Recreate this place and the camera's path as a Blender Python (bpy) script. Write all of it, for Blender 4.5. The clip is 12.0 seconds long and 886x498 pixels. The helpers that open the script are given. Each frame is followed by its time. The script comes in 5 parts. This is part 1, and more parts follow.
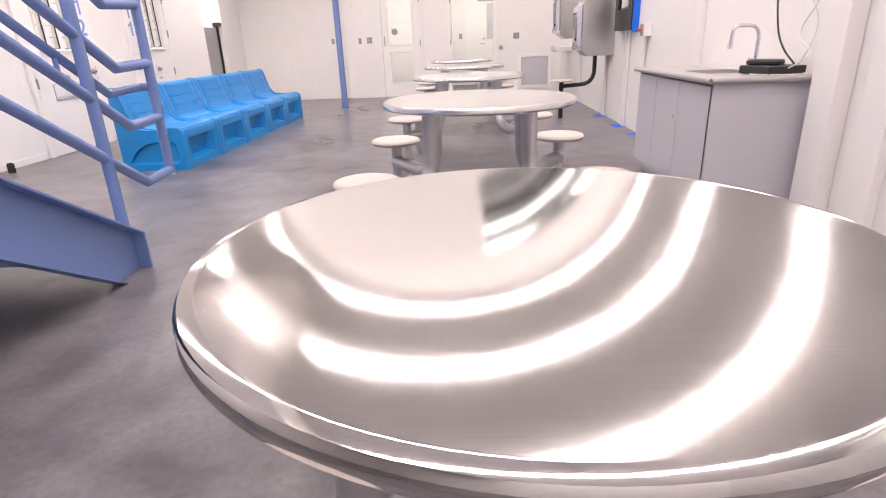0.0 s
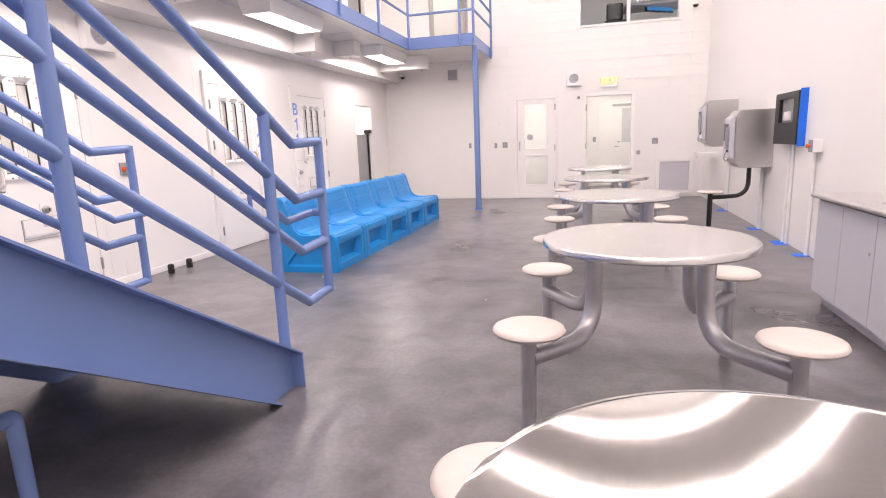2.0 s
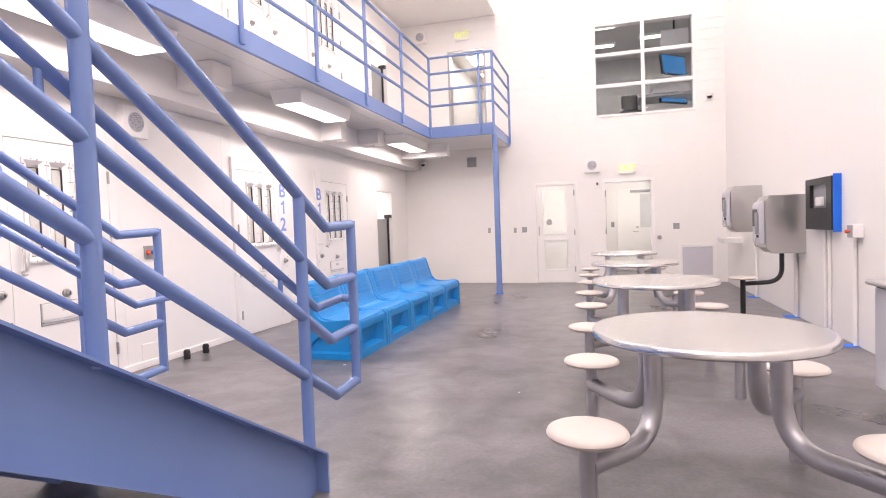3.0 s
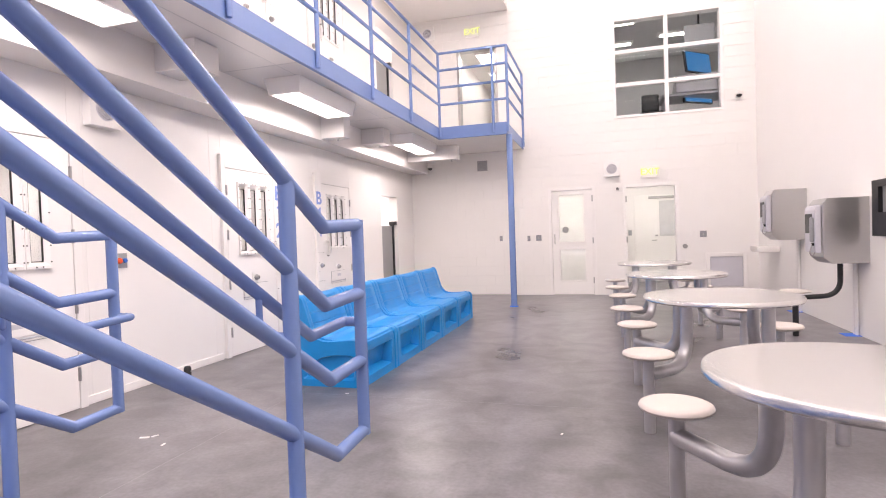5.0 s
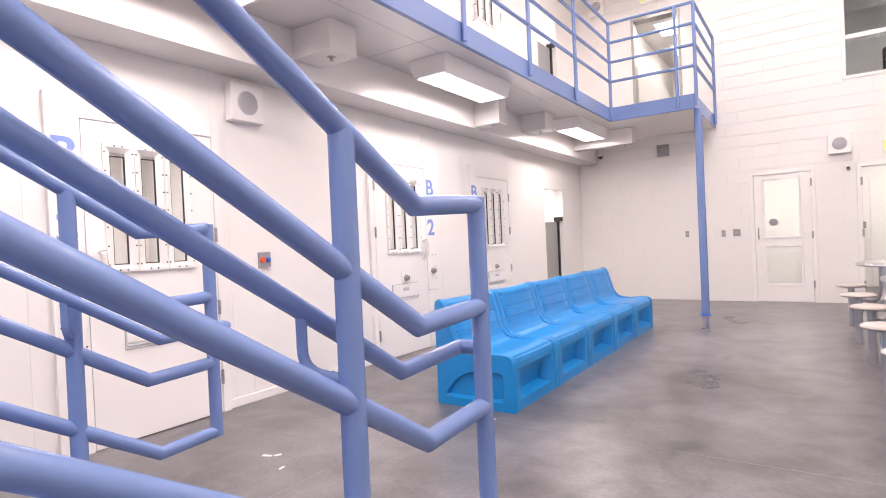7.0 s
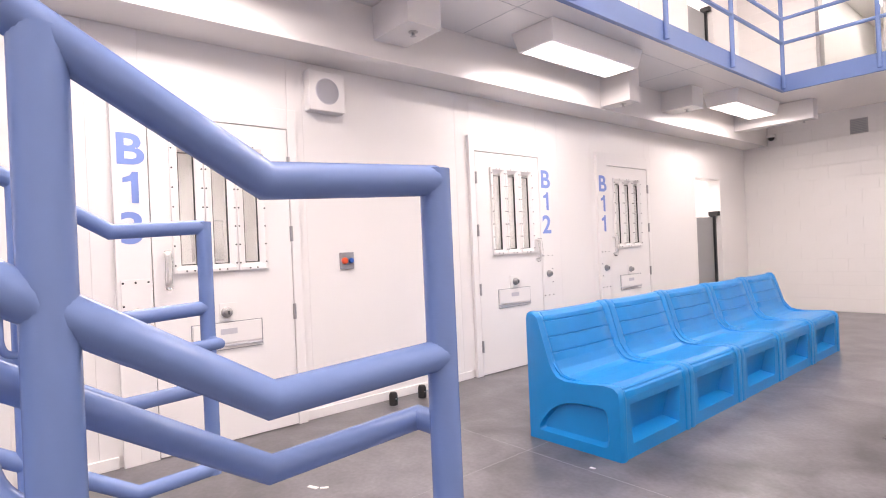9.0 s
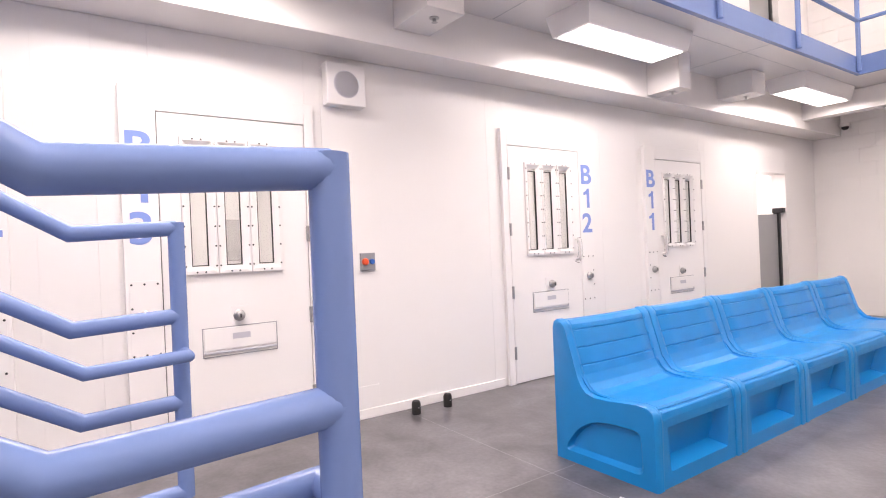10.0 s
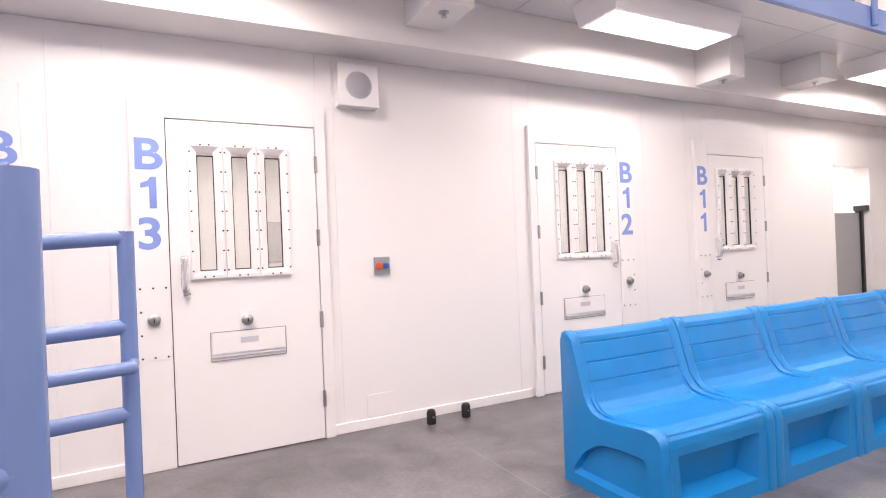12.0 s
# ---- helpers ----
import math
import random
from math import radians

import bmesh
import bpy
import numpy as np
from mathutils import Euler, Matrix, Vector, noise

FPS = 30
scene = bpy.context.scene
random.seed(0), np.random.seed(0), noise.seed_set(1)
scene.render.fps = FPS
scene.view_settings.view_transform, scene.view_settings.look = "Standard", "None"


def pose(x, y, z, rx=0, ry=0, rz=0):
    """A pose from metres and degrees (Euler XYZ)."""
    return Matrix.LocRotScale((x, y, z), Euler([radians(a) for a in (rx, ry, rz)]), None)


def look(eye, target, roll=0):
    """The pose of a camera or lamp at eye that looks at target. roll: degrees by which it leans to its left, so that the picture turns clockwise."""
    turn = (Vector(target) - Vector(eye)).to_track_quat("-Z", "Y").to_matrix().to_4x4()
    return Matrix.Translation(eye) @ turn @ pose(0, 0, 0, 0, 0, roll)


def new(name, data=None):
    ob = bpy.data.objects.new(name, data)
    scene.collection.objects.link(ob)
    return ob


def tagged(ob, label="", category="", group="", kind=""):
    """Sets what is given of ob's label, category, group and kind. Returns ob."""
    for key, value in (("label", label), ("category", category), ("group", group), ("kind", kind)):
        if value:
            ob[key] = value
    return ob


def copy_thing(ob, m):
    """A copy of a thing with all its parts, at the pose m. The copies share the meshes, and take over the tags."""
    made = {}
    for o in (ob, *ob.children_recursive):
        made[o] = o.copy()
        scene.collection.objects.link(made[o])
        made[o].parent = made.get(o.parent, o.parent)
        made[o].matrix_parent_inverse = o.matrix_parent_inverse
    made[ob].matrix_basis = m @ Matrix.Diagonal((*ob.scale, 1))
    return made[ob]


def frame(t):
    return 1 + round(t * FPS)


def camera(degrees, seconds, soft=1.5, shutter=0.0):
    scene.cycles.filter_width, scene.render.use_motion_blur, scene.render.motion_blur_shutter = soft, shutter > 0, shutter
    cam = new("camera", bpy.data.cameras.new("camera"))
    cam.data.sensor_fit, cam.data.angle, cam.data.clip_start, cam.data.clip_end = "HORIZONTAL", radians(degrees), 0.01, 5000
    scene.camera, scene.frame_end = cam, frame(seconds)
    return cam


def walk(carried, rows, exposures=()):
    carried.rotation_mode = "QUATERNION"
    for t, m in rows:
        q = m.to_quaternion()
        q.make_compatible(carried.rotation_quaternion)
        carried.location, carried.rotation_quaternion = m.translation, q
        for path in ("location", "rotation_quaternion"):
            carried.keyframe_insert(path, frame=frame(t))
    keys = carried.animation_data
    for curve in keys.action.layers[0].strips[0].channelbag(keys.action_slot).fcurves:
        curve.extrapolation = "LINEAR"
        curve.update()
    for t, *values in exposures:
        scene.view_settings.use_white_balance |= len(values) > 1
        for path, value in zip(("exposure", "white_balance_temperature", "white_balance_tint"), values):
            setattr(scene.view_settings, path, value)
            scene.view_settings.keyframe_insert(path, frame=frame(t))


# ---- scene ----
cam = camera(77.7, 12.0, soft=1.1)
PATH = [
    (0, (1.505, -0.215, 1.09), (1.402, 1.654, 0.387), -2.3),
    (0.5, (1.487, -0.149, 1.154), (1.349, 1.716, 0.444), -2.4),
    (1, (1.474, -0.11, 1.185), (1.207, 1.745, 0.487), -2.1),
    (1.5, (1.42, -0.066, 1.261), (0.977, 1.786, 0.65), -2.0),
    (2, (1.292, -0.066, 1.318), (0.773, 1.827, 0.934), -2.2),
    (2.5, (1.174, -0.069, 1.342), (0.631, 1.848, 1.162), -2.2),
    (3, (1.115, 0.065, 1.317), (0.552, 1.982, 1.236), -2.0),
    (3.2, (1.037, 0.094, 1.329), (0.49, 2.017, 1.265), -2.0),
    (5, (0.746, 0.771, 1.283), (0.179, 2.689, 1.237), -1.9),
    (5.5, (0.745, 0.955, 1.272), (0.098, 2.847, 1.231), -2.2),
    (6, (0.649, 1.151, 1.255), (-0.204, 2.96, 1.221), -2.3),
    (6.5, (0.552, 1.382, 1.24), (-0.46, 3.107, 1.216), -2.5),
    (7, (0.527, 1.585, 1.237), (-0.592, 3.242, 1.215), -2.6),
    (9, (0.433, 2.394, 1.23), (-1.093, 3.687, 1.226), -2.5),
    (9.5, (0.441, 2.559, 1.245), (-1.156, 3.763, 1.24), -2.5),
    (10, (0.358, 2.724, 1.24), (-1.285, 3.864, 1.237), -2.4),
    (10.5, (0.327, 2.879, 1.243), (-1.334, 3.994, 1.24), -2.4),
    (11, (0.364, 3.032, 1.24), (-1.323, 4.107, 1.243), -2.4),
    (11.5, (0.401, 3.111, 1.229), (-1.335, 4.104, 1.243), -2.6),
    (12, (0.432, 3.153, 1.262), (-1.343, 4.073, 1.265), -2.3),
]
walk(cam, [(t, look(eye, target, roll)) for t, eye, target, roll in PATH], exposures=[(0, 0.93)])

# ---- world and exposure ----
world = bpy.data.worlds.new("world")
scene.world = world
world.use_nodes = True
world.node_tree.nodes["Background"].inputs[0].default_value = (0.9, 0.92, 1.0, 1)
world.node_tree.nodes["Background"].inputs[1].default_value = 0.05

LAMP_LOW = 11.4      # radiance of the diffusers under the gallery
LAMP_HIGH = 58.0     # rows on the high ceiling
LAMP_CELL = 15.0     # cells
LAMP_ROOM = 8.0      # rooms behind
WARM = (0.985, 0.862, 0.832)


# ---- materials ----
def material(name, color, rough=0.5, metal=0.0, vary=0.06, scale=6.0, bump=0.0, bump_scale=120.0,
             rough_vary=0.08, coat=0.0, aniso=0.0):
    m = bpy.data.materials.new(name)
    m.use_nodes = True
    nt = m.node_tree
    b = nt.nodes["Principled BSDF"]
    b.inputs["Metallic"].default_value = metal
    b.inputs["Coat Weight"].default_value = coat
    b.inputs["Anisotropic"].default_value = aniso
    tc = nt.nodes.new("ShaderNodeTexCoord")
    n1 = nt.nodes.new("ShaderNodeTexNoise")
    n1.inputs["Scale"].default_value = scale
    n1.inputs["Detail"].default_value = 6
    nt.links.new(tc.outputs["Object"], n1.inputs["Vector"])
    ramp = nt.nodes.new("ShaderNodeValToRGB")
    lo = [max(0, c * (1 - vary)) for c in color]
    hi = [min(1, c * (1 + vary)) for c in color]
    ramp.color_ramp.elements[0].color = (*lo, 1)
    ramp.color_ramp.elements[1].color = (*hi, 1)
    ramp.color_ramp.elements[0].position = 0.3
    ramp.color_ramp.elements[1].position = 0.7
    nt.links.new(n1.outputs["Fac"], ramp.inputs["Fac"])
    nt.links.new(ramp.outputs["Color"], b.inputs["Base Color"])
    mr = nt.nodes.new("ShaderNodeMapRange")
    mr.inputs["To Min"].default_value = max(0.02, rough - rough_vary)
    mr.inputs["To Max"].default_value = min(1, rough + rough_vary)
    nt.links.new(n1.outputs["Fac"], mr.inputs["Value"])
    nt.links.new(mr.outputs["Result"], b.inputs["Roughness"])
    if bump:
        n2 = nt.nodes.new("ShaderNodeTexNoise")
        n2.inputs["Scale"].default_value = bump_scale
        n2.inputs["Detail"].default_value = 4
        nt.links.new(tc.outputs["Object"], n2.inputs["Vector"])
        bp = nt.nodes.new("ShaderNodeBump")
        bp.inputs["Strength"].default_value = bump
        bp.inputs["Distance"].default_value = 0.004
        nt.links.new(n2.outputs["Fac"], bp.inputs["Height"])
        nt.links.new(bp.outputs["Normal"], b.inputs["Normal"])
    return m


def glow(name, color, strength):
    m = bpy.data.materials.new(name)
    m.use_nodes = True
    nt = m.node_tree
    nt.nodes.clear()
    e = nt.nodes.new("ShaderNodeEmission")
    e.inputs[0].default_value = (*color, 1)
    e.inputs[1].default_value = strength
    o = nt.nodes.new("ShaderNodeOutputMaterial")
    nt.links.new(e.outputs[0], o.inputs[0])
    return m


def glass_material(name, color=(0.95, 0.97, 0.97), rough=0.0):
    m = bpy.data.materials.new(name)
    m.use_nodes = True
    b = m.node_tree.nodes["Principled BSDF"]
    b.inputs["Base Color"].default_value = (*color, 1)
    b.inputs["Transmission Weight"].default_value = 1.0
    b.inputs["Roughness"].default_value = rough
    b.inputs["IOR"].default_value = 1.2
    return m


def concrete_material():
    """Sealed grey concrete: cloudy trowel marks, darker blotches, fine grit, uneven polish."""
    m = bpy.data.materials.new("sealed_concrete")
    m.use_nodes = True
    nt = m.node_tree
    b = nt.nodes["Principled BSDF"]
    tc = nt.nodes.new("ShaderNodeTexCoord")
    big = nt.nodes.new("ShaderNodeTexNoise")
    big.inputs["Scale"].default_value = 0.85
    big.inputs["Detail"].default_value = 7
    big.inputs["Roughness"].default_value = 0.55
    big.inputs["Distortion"].default_value = 0.25
    sweep = nt.nodes.new("ShaderNodeTexNoise")
    sweep.inputs["Scale"].default_value = 3.6
    sweep.inputs["Detail"].default_value = 8
    sweep.inputs["Distortion"].default_value = 0.6
    nt.links.new(tc.outputs["Object"], sweep.inputs["Vector"])
    both = nt.nodes.new("ShaderNodeMath")
    both.operation = "MULTIPLY_ADD"
    both.inputs[1].default_value = 0.6
    fine = nt.nodes.new("ShaderNodeTexNoise")
    fine.inputs["Scale"].default_value = 38
    fine.inputs["Detail"].default_value = 6
    for n in (big, fine):
        nt.links.new(tc.outputs["Object"], n.inputs["Vector"])
    ramp = nt.nodes.new("ShaderNodeValToRGB")
    el = ramp.color_ramp.elements
    el[0].position, el[0].color = 0.61, (0.078, 0.073, 0.078, 1)
    el[1].position, el[1].color = 0.98, (0.205, 0.194, 0.210, 1)
    mid = el.new(0.79)
    mid.color = (0.140, 0.131, 0.142, 1)
    nt.links.new(sweep.outputs["Fac"], both.inputs[0])
    nt.links.new(big.outputs["Fac"], both.inputs[2])
    nt.links.new(both.outputs[0], ramp.inputs["Fac"])
    ramp2 = nt.nodes.new("ShaderNodeValToRGB")
    ramp2.color_ramp.elements[0].position, ramp2.color_ramp.elements[0].color = 0.32, (0.74, 0.74, 0.74, 1)
    ramp2.color_ramp.elements[1].position, ramp2.color_ramp.elements[1].color = 0.68, (1.2, 1.2, 1.2, 1)
    nt.links.new(fine.outputs["Fac"], ramp2.inputs["Fac"])
    mix = nt.nodes.new("ShaderNodeMix")
    mix.data_type, mix.blend_type = "RGBA", "MULTIPLY"
    mix.inputs["Factor"].default_value = 0.5
    nt.links.new(ramp.outputs["Color"], mix.inputs["A"])
    nt.links.new(ramp2.outputs["Color"], mix.inputs["B"])
    nt.links.new(mix.outputs["Result"], b.inputs["Base Color"])
    mr = nt.nodes.new("ShaderNodeMapRange")
    mr.inputs["From Min"].default_value, mr.inputs["From Max"].default_value = 0.3, 0.7
    mr.inputs["To Min"].default_value, mr.inputs["To Max"].default_value = 0.27, 0.33
    nt.links.new(big.outputs["Fac"], mr.inputs["Value"])
    nt.links.new(mr.outputs["Result"], b.inputs["Roughness"])
    bp = nt.nodes.new("ShaderNodeBump")
    bp.inputs["Strength"].default_value = 0.08
    bp.inputs["Distance"].default_value = 0.004
    nt.links.new(fine.outputs["Fac"], bp.inputs["Height"])
    nt.links.new(bp.outputs["Normal"], b.inputs["Normal"])
    return m


def steel_material(name, base=0.62, rough=0.24, stretch=(1.5, 160, 1), bow=0.0, swing=0.05, grain=0.012):
    """Brushed stainless steel: fine streaks along one way; bow is the slight warp of a thin pressed sheet."""
    m = bpy.data.materials.new(name)
    m.use_nodes = True
    nt = m.node_tree
    b = nt.nodes["Principled BSDF"]
    b.inputs["Metallic"].default_value = 1.0
    tc = nt.nodes.new("ShaderNodeTexCoord")
    mp = nt.nodes.new("ShaderNodeMapping")
    mp.inputs["Scale"].default_value = stretch
    nt.links.new(tc.outputs["Object"], mp.inputs["Vector"])
    n = nt.nodes.new("ShaderNodeTexNoise")
    n.inputs["Scale"].default_value = 4
    n.inputs["Detail"].default_value = 5
    nt.links.new(mp.outputs["Vector"], n.inputs["Vector"])
    blot = nt.nodes.new("ShaderNodeTexNoise")
    blot.inputs["Scale"].default_value = 3.0
    blot.inputs["Detail"].default_value = 5
    nt.links.new(tc.outputs["Object"], blot.inputs["Vector"])
    ramp = nt.nodes.new("ShaderNodeValToRGB")
    ramp.color_ramp.elements[0].color = (base * 0.9, base * 0.88, base * 0.87, 1)
    ramp.color_ramp.elements[1].color = (base * 1.08, base * 1.06, base * 1.05, 1)
    nt.links.new(n.outputs["Fac"], ramp.inputs["Fac"])
    nt.links.new(ramp.outputs["Color"], b.inputs["Base Color"])
    mr = nt.nodes.new("ShaderNodeMapRange")
    mr.inputs["To Min"].default_value, mr.inputs["To Max"].default_value = rough - swing, rough + swing
    nt.links.new(blot.outputs["Fac"], mr.inputs["Value"])
    nt.links.new(mr.outputs["Result"], b.inputs["Roughness"])
    bp = nt.nodes.new("ShaderNodeBump")
    bp.inputs["Strength"].default_value = grain
    bp.inputs["Distance"].default_value = 0.002
    nt.links.new(n.outputs["Fac"], bp.inputs["Height"])
    last = bp
    if bow:
        sep = nt.nodes.new("ShaderNodeSeparateXYZ")
        nt.links.new(tc.outputs["Object"], sep.inputs[0])
        x2 = nt.nodes.new("ShaderNodeMath")
        x2.operation = "MULTIPLY"
        off_x = nt.nodes.new("ShaderNodeMath")
        off_x.operation = "ADD"
        off_x.inputs[1].default_value = 0.17
        nt.links.new(sep.outputs["X"], off_x.inputs[0])
        nt.links.new(off_x.outputs[0], x2.inputs[0])
        nt.links.new(off_x.outputs[0], x2.inputs[1])
        lift_y = nt.nodes.new("ShaderNodeMath")
        lift_y.operation = "ADD"
        lift_y.inputs[1].default_value = 1.5
        nt.links.new(sep.outputs["Y"], lift_y.inputs[0])
        warp = nt.nodes.new("ShaderNodeMath")
        warp.operation = "MULTIPLY"
        nt.links.new(lift_y.outputs[0], warp.inputs[0])
        nt.links.new(x2.outputs[0], warp.inputs[1])
        dish = nt.nodes.new("ShaderNodeBump")
        dish.inputs["Strength"].default_value = 1.0
        dish.inputs["Distance"].default_value = bow
        nt.links.new(warp.outputs[0], dish.inputs["Height"])
        nt.links.new(dish.outputs["Normal"], bp.inputs["Normal"])
    nt.links.new(last.outputs["Normal"], b.inputs["Normal"])
    return m


M = dict(
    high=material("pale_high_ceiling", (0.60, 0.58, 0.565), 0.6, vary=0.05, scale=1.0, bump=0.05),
    wall=material("white_wall_paint", (0.85, 0.825, 0.81), 0.40, vary=0.006, scale=1.5, rough_vary=0.006),
    block=material("white_block_paint", (0.85, 0.825, 0.805), 0.46, vary=0.008, scale=3, bump=0.25, bump_scale=90),
    panel=material("white_steel_panel", (0.86, 0.835, 0.82), 0.28, vary=0.006, scale=1.2, rough_vary=0.006),
    door=material("white_door_enamel", (0.87, 0.845, 0.83), 0.28, vary=0.006, scale=2, rough_vary=0.006),
    ceil=material("ceiling_paint", (0.83, 0.80, 0.78), 0.24, vary=0.012, scale=1.0, rough_vary=0.01),
    floor=concrete_material(),
    blue=material("blue_enamel", (0.17, 0.25, 0.50), 0.23, vary=0.012, scale=9, rough_vary=0.006),
    plastic=material("blue_moulded_plastic", (0.005, 0.215, 0.57), 0.34, vary=0.05, scale=7, bump=0.12, bump_scale=220),
    steel=steel_material("brushed_steel", 0.76, 0.24),
    dished=steel_material("brushed_steel_dished", 0.64, 0.065, bow=0.34, swing=0.012, grain=0.005),
    steel_box=steel_material("brushed_steel_sheet", 0.56, 0.3, stretch=(1, 1, 140)),
    tube=material("grey_metal_tube", (0.52, 0.51, 0.53), 0.34, metal=0.75, vary=0.06, scale=14),
    seat=material("cream_seat", (0.55, 0.49, 0.455), 0.42, vary=0.03, scale=30, bump=0.05),
    laminate=material("grey_laminate", (0.56, 0.55, 0.60), 0.45, vary=0.015, scale=4),
    worktop=material("grey_worktop", (0.36, 0.34, 0.34), 0.3, vary=0.12, scale=160),
    black=material("black_plastic", (0.014, 0.014, 0.016), 0.38, vary=0.2, scale=20),
    rubber=material("black_rubber", (0.02, 0.018, 0.018), 0.6, vary=0.2, scale=30),
    grey=material("grey_plastic", (0.30, 0.30, 0.32), 0.42, vary=0.06, scale=20),
    dark=material("dark_gap", (0.03, 0.03, 0.03), 0.7),
    chrome=material("chrome", (0.75, 0.75, 0.76), 0.12, metal=1.0, vary=0.03),
    nickel=material("satin_nickel", (0.42, 0.41, 0.41), 0.32, metal=0.9, vary=0.08, scale=40),
    letter=material("blue_lettering", (0.225, 0.32, 0.70), 0.4, vary=0.04),
    tape=material("blue_tape", (0.01, 0.16, 0.78), 0.55, vary=0.1),
    red=material("red_button", (0.75, 0.10, 0.03), 0.35),
    bluebtn=material("blue_button", (0.03, 0.12, 0.45), 0.35),
    partition=material("grey_partition", (0.33, 0.33, 0.335), 0.45, vary=0.03),
    yellow=material("cream_tiled_paint", (0.82, 0.78, 0.66), 0.4, vary=0.03),
    exitbox=material("pale_exit_lens", (0.85, 0.83, 0.76), 0.35, vary=0.03),
    exitgreen=glow("exit_letters", (0.80, 0.82, 0.22), 0.85),
    glass=glass_material("clear_glass"),
    wrap=glass_material("clear_wrap", (0.95, 0.95, 0.95), 0.25),
    lamp_low=glow("low_diffuser", WARM, 2.5),
    lamp_high=glow("high_diffuser", WARM, 2.5),
    lamp_room=glow("room_diffuser", (1.0, 0.93, 0.87), LAMP_ROOM),
    added_gallery_glow=glow("added_gallery_strip", WARM, 20.0),
    lamp_cell=glow("cell_diffuser", WARM, 2.5),
    screen=glow("monitor_screen", (0.06, 0.22, 0.5), 0.45),
    office=material("office_wall", (0.62, 0.61, 0.62), 0.6, vary=0.04),
    cable=material("white_cable", (0.7, 0.68, 0.68), 0.45),
    grate=material("dark_grating", (0.06, 0.07, 0.11), 0.5, metal=0.3),
    porcelain=material("steel_fixture", (0.6, 0.6, 0.62), 0.3, metal=0.8),
)


# ---- mesh helpers ----
def finish(name, bm, mat, parent=None, label="", smooth=False):
    bmesh.ops.recalc_face_normals(bm, faces=bm.faces)
    me = bpy.data.meshes.new(name)
    bm.to_mesh(me)
    bm.free()
    me.materials.append(mat)
    if smooth:
        me.polygons.foreach_set("use_smooth", [True] * len(me.polygons))
        me.set_sharp_from_angle(angle=radians(42))
    ob = new(name, me)
    ob.parent = parent
    if label:
        tagged(ob, label)
    return ob


def part(name, bm, mat, parent, label="", smooth=False):
    return finish(name, bm, mat, parent, label, smooth)


def empty(name, m=None):
    ob = new(name)
    ob.empty_display_size = 0.1
    if m is not None:
        ob.matrix_basis = m
    return ob


def box(x0, x1, y0, y1, z0, z1, bevel=0.0, bm=None, segments=2):
    own = bm is None
    t = bmesh.new()
    bmesh.ops.create_cube(t, size=1, matrix=Matrix.Translation(((x0 + x1) / 2, (y0 + y1) / 2, (z0 + z1) / 2))
                          @ Matrix.Diagonal((abs(x1 - x0), abs(y1 - y0), abs(z1 - z0), 1)))
    if bevel:
        bmesh.ops.bevel(t, geom=list(t.edges), offset=bevel, segments=segments, affect="EDGES", profile=0.5)
    if own:
        return t
    me = bpy.data.meshes.new("tmp")
    t.to_mesh(me)
    t.free()
    bm.from_mesh(me)
    bpy.data.meshes.remove(me)
    return bm


def lathe(profile, steps=32, centre=(0, 0, 0), bm=None):
    """Turns (radius, height) points about the upright axis."""
    bm = bm or bmesh.new()
    rings = []
    for r, z in profile:
        if r < 1e-6:
            rings.append([bm.verts.new((centre[0], centre[1], centre[2] + z))])
        else:
            rings.append([bm.verts.new((centre[0] + r * math.cos(2 * math.pi * i / steps),
                                        centre[1] + r * math.sin(2 * math.pi * i / steps), centre[2] + z))
                          for i in range(steps)])
    for a, b in zip(rings, rings[1:]):
        if len(a) == 1 and len(b) == 1:
            continue
        for i in range(steps):
            j = (i + 1) % steps
            if len(a) == 1:
                bm.faces.new((a[0], b[i], b[j]))
            elif len(b) == 1:
                bm.faces.new((a[i], b[0], a[j]))
            else:
                bm.faces.new((a[i], a[j], b[j], b[i]))
    return bm


def rounded(points, radius=0.1, steps=6):
    """Rounds the inner corners of a line of points."""
    pts = [Vector(p) for p in points]
    if radius <= 0:
        return pts
    out = [pts[0]]
    for a, b, c in zip(pts, pts[1:], pts[2:]):
        u, v = (a - b), (c - b)
        r = min(radius, u.length * 0.49, v.length * 0.49)
        p, q = b + u.normalized() * r, b + v.normalized() * r
        for i in range(steps + 1):
            t = i / steps
            out.append(p * (1 - t) ** 2 + b * 2 * t * (1 - t) + q * t ** 2)
    out.append(pts[-1])
    return out


